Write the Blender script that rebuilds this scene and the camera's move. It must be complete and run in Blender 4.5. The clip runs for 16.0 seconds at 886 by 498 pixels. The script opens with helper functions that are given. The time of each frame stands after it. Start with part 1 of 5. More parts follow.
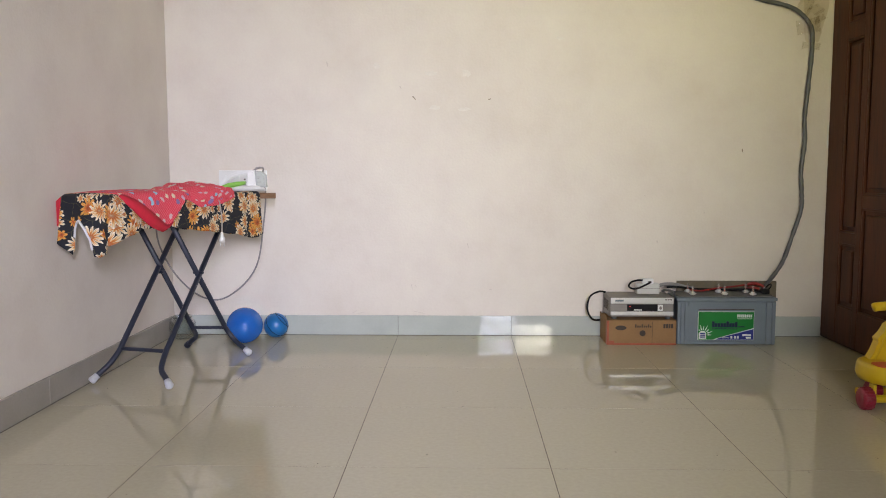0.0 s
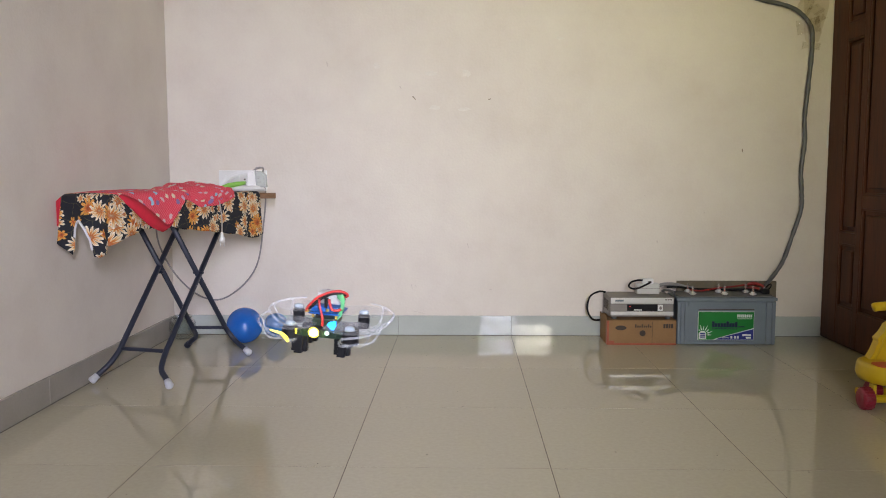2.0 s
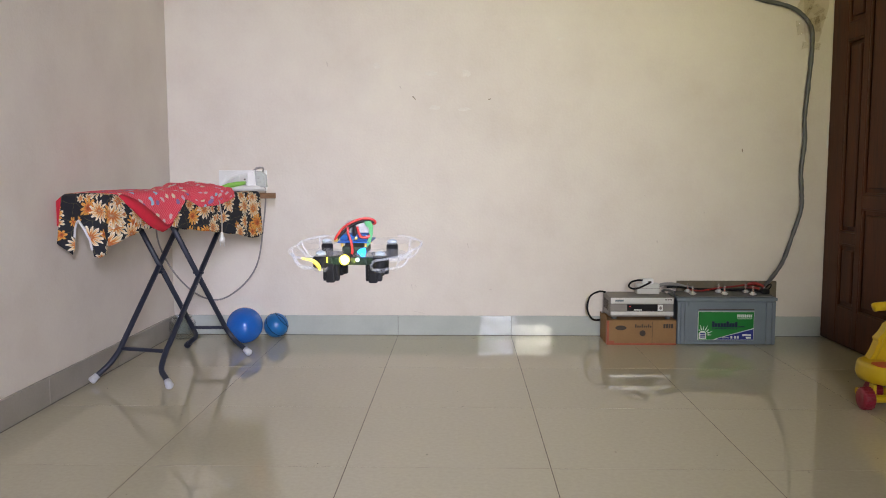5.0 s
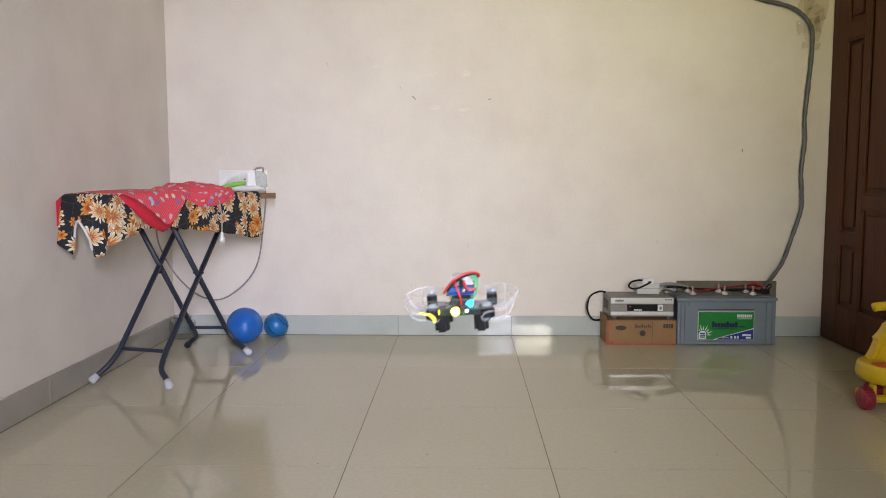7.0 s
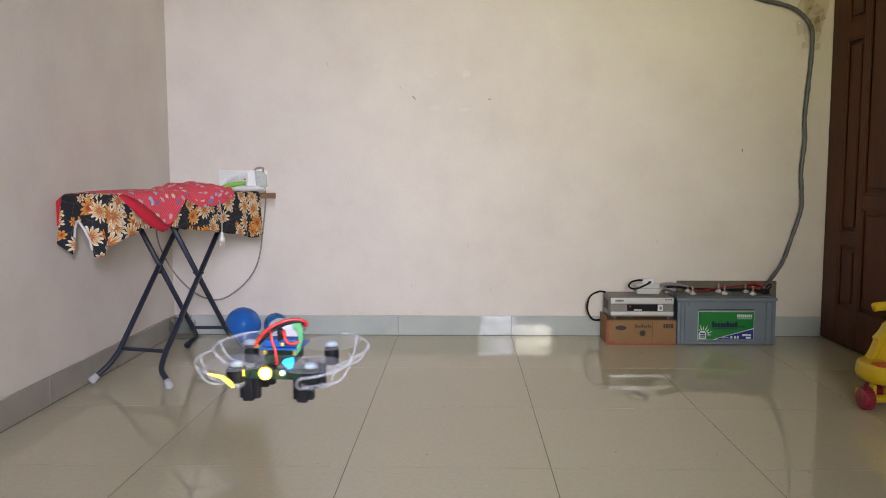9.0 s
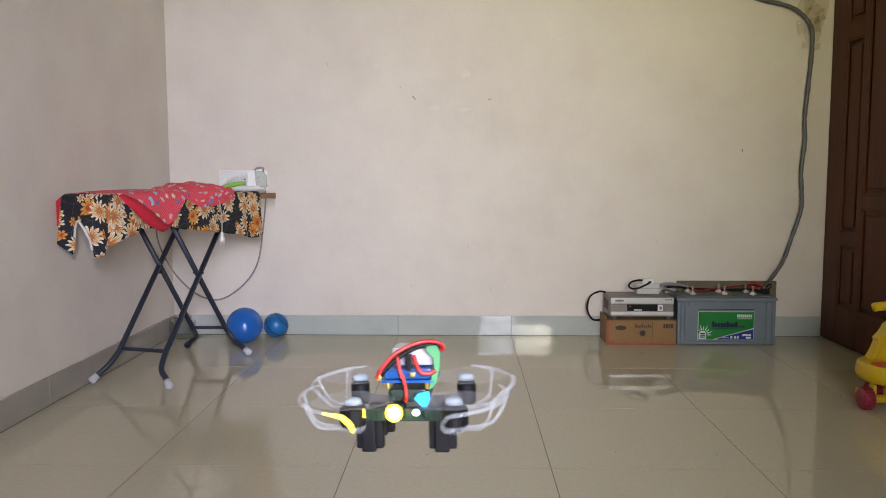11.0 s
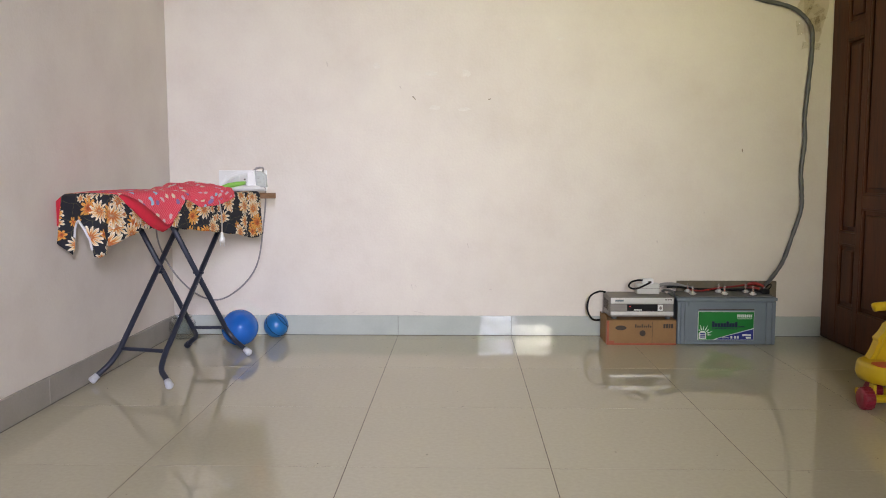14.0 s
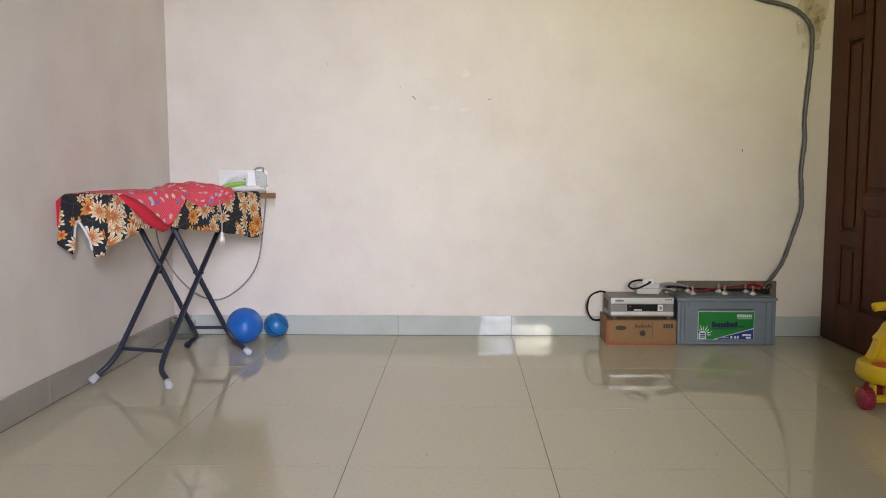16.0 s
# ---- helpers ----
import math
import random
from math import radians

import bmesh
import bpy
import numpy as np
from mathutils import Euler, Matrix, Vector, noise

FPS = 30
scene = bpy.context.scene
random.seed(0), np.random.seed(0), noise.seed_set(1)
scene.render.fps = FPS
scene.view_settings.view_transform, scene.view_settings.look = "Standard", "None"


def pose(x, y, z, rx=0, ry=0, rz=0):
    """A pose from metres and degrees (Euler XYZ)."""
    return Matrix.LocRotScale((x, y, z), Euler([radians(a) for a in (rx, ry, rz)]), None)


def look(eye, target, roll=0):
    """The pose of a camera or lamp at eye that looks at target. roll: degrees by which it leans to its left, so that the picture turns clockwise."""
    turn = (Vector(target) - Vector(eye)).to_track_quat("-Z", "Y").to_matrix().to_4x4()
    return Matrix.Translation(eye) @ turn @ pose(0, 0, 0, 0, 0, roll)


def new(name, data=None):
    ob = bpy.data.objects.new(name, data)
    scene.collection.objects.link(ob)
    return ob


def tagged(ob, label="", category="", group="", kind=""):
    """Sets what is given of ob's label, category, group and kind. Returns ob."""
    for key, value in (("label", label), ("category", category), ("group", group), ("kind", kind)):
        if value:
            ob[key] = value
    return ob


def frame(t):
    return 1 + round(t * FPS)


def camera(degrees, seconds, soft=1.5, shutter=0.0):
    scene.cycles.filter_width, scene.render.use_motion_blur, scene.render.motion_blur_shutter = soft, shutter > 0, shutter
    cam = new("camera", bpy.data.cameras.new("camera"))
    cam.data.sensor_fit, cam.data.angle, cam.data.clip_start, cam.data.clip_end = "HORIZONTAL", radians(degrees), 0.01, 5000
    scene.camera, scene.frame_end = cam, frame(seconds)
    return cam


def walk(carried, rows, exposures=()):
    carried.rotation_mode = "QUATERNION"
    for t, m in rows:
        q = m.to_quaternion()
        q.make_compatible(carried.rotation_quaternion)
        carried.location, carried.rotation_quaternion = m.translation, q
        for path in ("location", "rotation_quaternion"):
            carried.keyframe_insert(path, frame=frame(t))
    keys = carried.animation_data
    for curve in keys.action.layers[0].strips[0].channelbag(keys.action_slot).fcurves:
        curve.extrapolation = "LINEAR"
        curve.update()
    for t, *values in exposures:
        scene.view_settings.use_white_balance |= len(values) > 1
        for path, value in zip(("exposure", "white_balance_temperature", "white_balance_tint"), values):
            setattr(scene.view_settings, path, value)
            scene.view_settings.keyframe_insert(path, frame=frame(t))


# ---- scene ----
# ---- camera ----
EYE = Vector((0.3398, -2.8507, 0.8554))
cam = camera(58.303, 16.0, soft=1.0, shutter=0.7)
TILT, YAW = 0.094544, 0.02415
WAY = Vector((-math.sin(YAW) * math.cos(TILT), math.cos(YAW) * math.cos(TILT), -math.sin(TILT)))
VIEW = look(EYE, EYE + WAY, roll=-0.06)
walk(cam, [(0, VIEW), (16.0, VIEW)], exposures=[(0, -0.20), (0.5, -0.21), (1.0, -0.27), (1.5, -0.33), (2.0, -0.34), (2.5, -0.39), (3.0, -0.26), (3.5, -0.29), (4.0, -0.34), (6.5, -0.29), (7.0, -0.24), (8.0, -0.32), (9.0, -0.40), (11.5, -0.44), (12.0, -0.41), (12.5, -0.29), (13.0, -0.24), (14.0, -0.18), (14.5, -0.18), (15.0, -0.23), (16.0, -0.24)])

# ---- the room's plan ----
NORTH, WEST, EAST, SOUTH, HIGH = 1.3173, -1.2012, 2.262, -4.2, 2.9
DOOR_FACE = 2.221
TILE = 0.6

# ---- light: overcast-bright daylight from the openings behind the camera ----
world = bpy.data.worlds.new("sky")
scene.world = world
world.use_nodes = True
wn = world.node_tree
sky = wn.nodes.new("ShaderNodeTexSky")
sky.sky_type, sky.sun_disc, sky.sun_elevation, sky.sun_rotation = "NISHITA", False, radians(50), radians(200)
wn.nodes["Background"].inputs[1].default_value = 0.12
wn.links.new(sky.outputs[0], wn.nodes["Background"].inputs[0])
sun = new("sun", bpy.data.lights.new("sun", "SUN"))
sun.data.energy, sun.data.angle, sun.data.color = 3.0, radians(0.6), (1.0, 0.95, 0.88)
sun.matrix_world = look((0, 0, 6), (-1.2, -3.6, 0))


def opening_light(x, z, w, h, watts, colour, aim, spread):
    """Daylight that enters through an opening of the south wall: sky light slants down, light off the ground slants up."""
    data = bpy.data.lights.new("daylight", "AREA")
    data.shape, data.size, data.size_y, data.energy, data.color, data.spread = "RECTANGLE", w, h, watts, colour, radians(spread)
    ob = new("daylight", data)
    ob.matrix_world = look((x, SOUTH - 0.145, z), (x + aim[0], SOUTH + 0.855, z + aim[1]))
    return ob


SKY_TINT, MIXED_TINT, BOUNCE_TINT = (0.92, 0.92, 1.18), (1.0, 0.93, 0.80), (1.0, 0.91, 0.28)
opening_light(0.76, 1.47, 0.43, 1.22, 47, SKY_TINT, (-0.27, -0.22), 69)
opening_light(1.225, 1.20, 0.45, 0.40, 6.5, MIXED_TINT, (-0.17, -0.12), 64)
opening_light(1.225, 1.76, 0.45, 0.66, 14.5, BOUNCE_TINT, (0.0, 0.15), 62)


# ---- materials ----
def material(name, colour, rough=0.5, metal=0.0, vary=0.12, scale=8.0, fine=120.0, bump=0.0, rough_vary=0.08,
             coat=0.0, spread=0.0, warp=None, ior=1.5):
    """A surface whose colour, gloss and relief vary at two scales, and from piece to piece by spread."""
    m = bpy.data.materials.new(name)
    m.use_nodes = True
    t = m.node_tree
    n, l = t.nodes, t.links
    b = n["Principled BSDF"]
    b.inputs["Metallic"].default_value = metal
    b.inputs["Coat Weight"].default_value = coat
    b.inputs["Coat Roughness"].default_value = 0.05
    b.inputs["IOR"].default_value = ior
    at = n.new("ShaderNodeTexCoord")
    big = n.new("ShaderNodeTexNoise")
    big.inputs["Scale"].default_value, big.inputs["Detail"].default_value = scale, 4.0
    small = n.new("ShaderNodeTexNoise")
    small.inputs["Scale"].default_value, small.inputs["Detail"].default_value = fine, 3.0
    src = at.outputs["Object"]
    if warp:
        st = n.new("ShaderNodeMapping")
        st.inputs["Scale"].default_value = warp
        l.new(src, st.inputs["Vector"])
        src = st.outputs["Vector"]
    l.new(src, big.inputs["Vector"])
    l.new(src, small.inputs["Vector"])
    mix = n.new("ShaderNodeMath")
    mix.operation = "MULTIPLY_ADD"
    l.new(small.outputs["Fac"], mix.inputs[0])
    mix.inputs[1].default_value = 0.45
    l.new(big.outputs["Fac"], mix.inputs[2])
    val = n.new("ShaderNodeMapRange")
    val.inputs["From Min"].default_value, val.inputs["From Max"].default_value = 0.42, 1.03
    val.inputs["To Min"].default_value, val.inputs["To Max"].default_value = 1 - vary, 1 + vary
    l.new(mix.outputs[0], val.inputs["Value"])
    value = val.outputs[0]
    if spread:
        info = n.new("ShaderNodeObjectInfo")
        each = n.new("ShaderNodeMapRange")
        each.inputs["To Min"].default_value, each.inputs["To Max"].default_value = 1 - spread, 1 + spread
        l.new(info.outputs["Random"], each.inputs["Value"])
        both = n.new("ShaderNodeMath")
        both.operation = "MULTIPLY"
        l.new(value, both.inputs[0])
        l.new(each.outputs[0], both.inputs[1])
        value = both.outputs[0]
    hue = n.new("ShaderNodeHueSaturation")
    hue.inputs["Color"].default_value = (*colour, 1)
    l.new(value, hue.inputs["Value"])
    l.new(hue.outputs[0], b.inputs["Base Color"])
    rg = n.new("ShaderNodeMapRange")
    rg.inputs["To Min"].default_value, rg.inputs["To Max"].default_value = max(0.02, rough - rough_vary), min(1, rough + rough_vary)
    l.new(big.outputs["Fac"], rg.inputs["Value"])
    l.new(rg.outputs[0], b.inputs["Roughness"])
    if bump:
        bp = n.new("ShaderNodeBump")
        bp.inputs["Strength"].default_value, bp.inputs["Distance"].default_value = 0.5, bump
        l.new(mix.outputs[0], bp.inputs["Height"])
        l.new(bp.outputs[0], b.inputs["Normal"])
    return m


def glowing(name, colour, strength):
    m = bpy.data.materials.new(name)
    m.use_nodes = True
    b = m.node_tree.nodes["Principled BSDF"]
    b.inputs["Base Color"].default_value = (*colour, 1)
    b.inputs["Emission Color"].default_value = (*colour, 1)
    b.inputs["Emission Strength"].default_value = strength
    return m


def clear(name, colour=(1, 1, 1), rough=0.08, alpha=0.35):
    """Thin clear plastic."""
    m = material(name, colour, rough, vary=0.05)
    m.node_tree.nodes["Principled BSDF"].inputs["Alpha"].default_value = alpha
    return m


def wall_paint():
    """Cream distemper, blotched pinkish and yellowish, with roller grain."""
    m = material("cream_wall_paint", (0.72, 0.67, 0.60), 0.6, vary=0.04, scale=3.5, fine=85, bump=0.0040)
    n, l = m.node_tree.nodes, m.node_tree.links
    b = n["Principled BSDF"]
    hue = b.inputs["Base Color"].links[0].from_node
    at = n.new("ShaderNodeTexCoord")
    blot = n.new("ShaderNodeTexNoise")
    blot.inputs["Scale"].default_value, blot.inputs["Detail"].default_value, blot.inputs["Roughness"].default_value = 3.4, 8, 0.72
    l.new(at.outputs["Object"], blot.inputs["Vector"])
    ramp = n.new("ShaderNodeValToRGB")
    e = ramp.color_ramp.elements
    e[0].position, e[0].color = 0.36, (0.693, 0.630, 0.552, 1)
    e[1].position, e[1].color = 0.66, (0.732, 0.683, 0.600, 1)
    x = e.new(0.5)
    x.color = (0.715, 0.658, 0.582, 1)
    l.new(blot.outputs["Fac"], ramp.inputs[0])
    l.new(ramp.outputs[0], hue.inputs["Color"])
    return m


M_WALL = wall_paint()
# ceiling stays out of view; its mid grey keeps bounced light low
M_CEIL = material("grey_ceiling_paint", (0.50, 0.485, 0.46), 0.7, vary=0.04, scale=2, bump=0.001)
M_TILE = material("polished_beige_tile", (0.500, 0.466, 0.338), 0.016, vary=0.06, scale=70, fine=160, spread=0.02, rough_vary=0.006, ior=1.55)
M_GROUT = material("dark_tile_joint", (0.085, 0.065, 0.048), 0.9)
M_SKIRT = material("pale_grey_green_tile", (0.465, 0.50, 0.46), 0.012, vary=0.08, scale=6, spread=0.03, rough_vary=0.006)
# side wall skirting: colour set darker and browner than M_SKIRT
M_SKIRT_WEST = material("side_skirting_darker", (0.31, 0.285, 0.245), 0.02, vary=0.1, scale=7, spread=0.04, rough_vary=0.008)
M_DOOR = material("dark_brown_varnished_wood", (0.078, 0.024, 0.009), 0.5, vary=0.5, scale=3, fine=22, bump=0.0015, warp=(6, 6, 0.6), ior=1.3)
M_STEEL_BLUE = material("dark_blue_grey_enamel", (0.016, 0.021, 0.038), 0.45, vary=0.15, scale=20)
M_WHITE_RUBBER = material("white_rubber", (0.56, 0.57, 0.60), 0.6, vary=0.12, scale=60)
M_WHITE = material("white_plastic", (0.75, 0.75, 0.73), 0.35, vary=0.06, scale=20)
M_BLUE_BALL = material("blue_rubber", (0.016, 0.125, 0.47), 0.10, vary=0.1, scale=10)
M_BLUE_BALL2 = material("blue_pebbled_rubber", (0.015, 0.15, 0.40), 0.3, vary=0.15, scale=14, fine=300, bump=0.0008)
M_BLACK = material("black_plastic", (0.006, 0.006, 0.007), 0.55, vary=0.2, scale=40, ior=1.28)
M_CASE = material("blue_grey_case_plastic", (0.155, 0.19, 0.22), 0.6, vary=0.1, scale=8, fine=150, bump=0.0006)
M_LID = material("dusty_grey_plastic", (0.12, 0.122, 0.115), 0.8, vary=0.2, scale=12)
M_GREEN = material("green_print", (0.012, 0.20, 0.035), 0.35, vary=0.06, scale=10)
M_NAVY = material("navy_print", (0.02, 0.03, 0.22), 0.35, vary=0.06)
M_DEEP = material("deep_navy_ink", (0.008, 0.012, 0.05), 0.35, vary=0.06)
M_LEAD = material("dull_red_lead", (0.27, 0.016, 0.014), 0.45, vary=0.15, scale=40)
M_PRINT_WHITE = material("white_print", (0.75, 0.78, 0.75), 0.4, vary=0.05)
M_CARD = material("brown_cardboard", (0.27, 0.155, 0.065), 0.85, vary=0.15, scale=9, fine=140, bump=0.001)
M_TAPE = material("orange_red_tape", (0.34, 0.075, 0.03), 0.4, vary=0.15, scale=20)
M_INK = material("dark_print", (0.05, 0.035, 0.025), 0.7, vary=0.2, scale=60)
M_SILVER = material("silver_painted_metal", (0.62, 0.62, 0.61), 0.32, metal=0.4, vary=0.06, scale=15)
M_GREY_METAL = material("grey_painted_metal", (0.22, 0.205, 0.185), 0.5, metal=0.2, vary=0.12, scale=12)
M_CONDUIT = material("grey_taped_conduit", (0.10, 0.105, 0.105), 0.36, vary=0.25, scale=14, fine=80, bump=0.002)
M_CABLE_GREY = material("grey_flex", (0.25, 0.235, 0.23), 0.55, vary=0.1)
M_RED = material("red_wire", (0.42, 0.022, 0.02), 0.45, vary=0.1)
M_YELLOW = material("yellow_toy_plastic", (0.62, 0.42, 0.010), 0.4, vary=0.07, scale=12)
M_TOY_RED = material("red_toy_plastic", (0.52, 0.05, 0.04), 0.4, vary=0.1, scale=12)
M_WHEEL = material("crimson_wheel_plastic", (0.24, 0.010, 0.028), 0.4, vary=0.12, scale=20)
M_WOOD = material("bare_wood", (0.22, 0.12, 0.06), 0.7, vary=0.3, scale=8, warp=(2, 20, 20))
M_LIME = material("lime_plastic", (0.22, 0.50, 0.06), 0.35, vary=0.06)
M_PLANK = material("dull_fibre_board", (0.15, 0.125, 0.085), 0.85, vary=0.2, scale=10, fine=90)
M_SCUFF = material("plaster_chip", (0.30, 0.25, 0.2), 0.9, vary=0.2)
M_PENCIL = material("grey_scuff", (0.60, 0.54, 0.48), 0.9, vary=0.2)
M_TERMINAL = material("white_vent_plug", (0.58, 0.58, 0.55), 0.45, vary=0.08)


# ---- building helpers ----
def link(name, bm, mat, parent=None, label="", smooth=False):
    me = bpy.data.meshes.new(name)
    bm.normal_update()
    bm.to_mesh(me)
    bm.free()
    me.materials.append(mat)
    if smooth:
        for f in me.polygons:
            f.use_smooth = True
    ob = new(name, me)
    if parent:
        ob.parent = parent
    if label:
        ob["label"] = label
    return ob


def part(name, bm, mat, parent, label="", smooth=False):
    return link(name, bm, mat, parent, label, smooth)


def thing(name, label, category, group="", m=None, kind=""):
    ob = new(name)
    ob.empty_display_size = 0.05
    if m is not None:
        ob.matrix_world = m
    return tagged(ob, label, category, group, kind)


def box(x0, x1, y0, y1, z0, z1, bevel=0.0, seg=2, bm=None):
    """A box between those limits, its edges rounded by bevel."""
    own = bmesh.new()
    r = bmesh.ops.create_cube(own, size=1)
    for v in own.verts:
        v.co = Vector(((x0 + x1) / 2 + v.co.x * (x1 - x0), (y0 + y1) / 2 + v.co.y * (y1 - y0), (z0 + z1) / 2 + v.co.z * (z1 - z0)))
    if bevel:
        bmesh.ops.bevel(own, geom=own.edges[:], offset=bevel, segments=seg, affect="EDGES", profile=0.6)
    return merge(bm, own)


def merge(bm, own):
    if bm is None:
        return own
    me = bpy.data.meshes.new("joined")
    own.to_mesh(me)
    own.free()
    bm.from_mesh(me)
    bpy.data.meshes.remove(me)
    return bm


def smooth_path(pts, n=8):
    """Points along a smooth curve through pts."""
    pts = [Vector(p) for p in pts]
    out = []
    for i in range(len(pts) - 1):
        a, b, c, d = pts[max(0, i - 1)], pts[i], pts[i + 1], pts[min(len(pts) - 1, i + 2)]
        for k in range(n):
            t = k / n
            out.append(0.5 * (2 * b + (c - a) * t + (2 * a - 5 * b + 4 * c - d) * t * t + (3 * b - a - 3 * c + d) * t ** 3))
    return out + [pts[-1]]


def tube(pts, r, sides=10, bm=None, cap=True, radii=None):
    """A round tube along pts."""
    bm = bm or bmesh.new()
    pts = [Vector(p) for p in pts]
    side, rings = None, []
    for i, p in enumerate(pts):
        d = (pts[min(i + 1, len(pts) - 1)] - pts[max(i - 1, 0)]).normalized()
        if side is None:
            side = d.orthogonal().normalized()
        side = (side - d * side.dot(d)).normalized()
        up = d.cross(side)
        rr = radii[i] if radii else r
        rings.append([bm.verts.new(p + rr * (math.cos(a) * side + math.sin(a) * up)) for a in [2 * math.pi * k / sides for k in range(sides)]])
    for a, b in zip(rings, rings[1:]):
        for k in range(sides):
            bm.faces.new((a[k], a[(k + 1) % sides], b[(k + 1) % sides], b[k]))
    if cap:
        bm.faces.new(rings[0][::-1])
        bm.faces.new(rings[-1])
    return bm


def lathe(profile, sides=24, m=None, bm=None):
    """A turned body about z from (radius, height) pairs."""
    bm = bm or bmesh.new()
    m = m or Matrix()
    rings = []
    for r, z in profile:
        if r < 1e-6:
            rings.append([bm.verts.new(m @ Vector((0, 0, z)))])
        else:
            rings.append([bm.verts.new(m @ Vector((r * math.cos(2 * math.pi * k / sides), r * math.sin(2 * math.pi * k / sides), z))) for k in range(sides)])
    for a, b in zip(rings, rings[1:]):
        for k in range(sides):
            q = (k + 1) % sides
            f = [a[k % len(a)], a[q % len(a)], b[q % len(b)], b[k % len(b)]]
            f = list(dict.fromkeys(f))
            if len(f) > 2:
                bm.faces.new(f)
    return bm


def slab(outline, y0, y1, bm=None):
    """A flat plate of that outline (x, z), between the depths y0 and y1."""
    bm = bm or bmesh.new()
    a = [bm.verts.new((x, y0, z)) for x, z in outline]
    b = [bm.verts.new((x, y1, z)) for x, z in outline]
    bm.faces.new(a)
    bm.faces.new(b[::-1])
    for i in range(len(a)):
        j = (i + 1) % len(a)
        bm.faces.new((a[j], a[i], b[i], b[j]))
    bmesh.ops.recalc_face_normals(bm, faces=bm.faces[:])
    return bm


def ball_mesh(r, u=40, v=24):
    bm = bmesh.new()
    bmesh.ops.create_uvsphere(bm, u_segments=u, v_segments=v, radius=r)
    return bm


# ---- the room ----
wall_n = tagged(link("wall_north", box(WEST - 0.15, EAST + 0.15, NORTH, NORTH + 0.15, -0.1, HIGH), M_WALL), "cream painted plaster wall with small scuffs", "wall", kind="structure")
wall_w = tagged(link("wall_west", box(WEST - 0.15, WEST, SOUTH, NORTH, -0.1, HIGH), M_WALL), "cream painted plaster side wall", "wall", kind="structure")
wall_e = tagged(link("wall_east", box(EAST, EAST + 0.15, SOUTH, NORTH, -0.1, HIGH), M_WALL), "cream painted plaster wall behind the door", "wall", kind="structure")
tagged(link("ceiling", box(WEST - 0.15, EAST + 0.15, SOUTH - 0.15, NORTH + 0.15, HIGH, HIGH + 0.12), M_CEIL), "plain unseen ceiling in mid grey", "ceiling", kind="structure")
# south wall round a window of two lights with stepped sills
south = box(WEST - 0.15, 0.53, SOUTH - 0.15, SOUTH, -0.1, HIGH)
box(0.53, 1.45, SOUTH - 0.15, SOUTH, 2.1, HIGH, bm=south)
box(1.45, EAST + 0.15, SOUTH - 0.15, SOUTH, -0.1, HIGH, bm=south)
box(1.0, 1.45, SOUTH - 0.15, SOUTH, -0.1, 1.0, bm=south)
box(0.53, 1.0, SOUTH - 0.15, SOUTH, -0.1, 0.85, bm=south)
tagged(link("wall_south", south, M_WALL), "cream painted wall with a barred window", "wall", kind="structure")
backdrop = box(-8, 9, -14.2, -14.0, -1, 7)
M_OUT = bpy.data.materials.new("bright_foliage_distance")
M_OUT.use_nodes = True
_n, _l = M_OUT.node_tree.nodes, M_OUT.node_tree.links
_b = _n["Principled BSDF"]
_t = _n.new("ShaderNodeTexNoise")
_t.inputs["Scale"].default_value, _t.inputs["Detail"].default_value = 1.3, 6
_c = _n.new("ShaderNodeTexCoord")
_r = _n.new("ShaderNodeValToRGB")
_r.color_ramp.elements[0].position, _r.color_ramp.elements[0].color = 0.4, (0.10, 0.2, 0.05, 1)
_r.color_ramp.elements[1].position, _r.color_ramp.elements[1].color = 0.6, (0.9, 0.95, 0.9, 1)
_l.new(_c.outputs["Object"], _t.inputs["Vector"])
_l.new(_t.outputs["Fac"], _r.inputs[0])
_l.new(_r.outputs[0], _b.inputs["Base Color"])
_l.new(_r.outputs[0], _b.inputs["Emission Color"])
_b.inputs["Emission Strength"].default_value = 3.0
tagged(link("backdrop", backdrop, M_OUT), "bright garden greenery outside the window", "backdrop", kind="structure")
tagged(link("ground", box(-60, 60, -60, SOUTH - 0.15, -0.2, -0.1), M_GROUT), "bare ground outside the window", "ground", kind="structure")

# window grille in the south opening
window = thing("window_1", "barred window of two lights in the end wall", "window", kind="structure")
for i in range(5):
    part("bar", tube([(1.05 + 0.09 * i, SOUTH - 0.06, 1.0), (1.05 + 0.09 * i, SOUTH - 0.06, 2.1)], 0.004, 8), M_BLACK, window)
for z in (1.0, 1.3, 1.7):
    part("rail", tube([(0.53, SOUTH - 0.06, z), (1.45, SOUTH - 0.06, z)], 0.006, 8), M_BLACK, window)
for x in (0.62, 0.74, 0.86):
    part("bar", tube([(x, SOUTH - 0.075, 0.85), (x, SOUTH - 0.075, 2.1)], 0.005, 8), M_BLACK, window)
part("window_frame", box(0.982, 1.006, SOUTH - 0.11, SOUTH - 0.04, 1.0, 2.1, 0.004), M_DOOR, window)

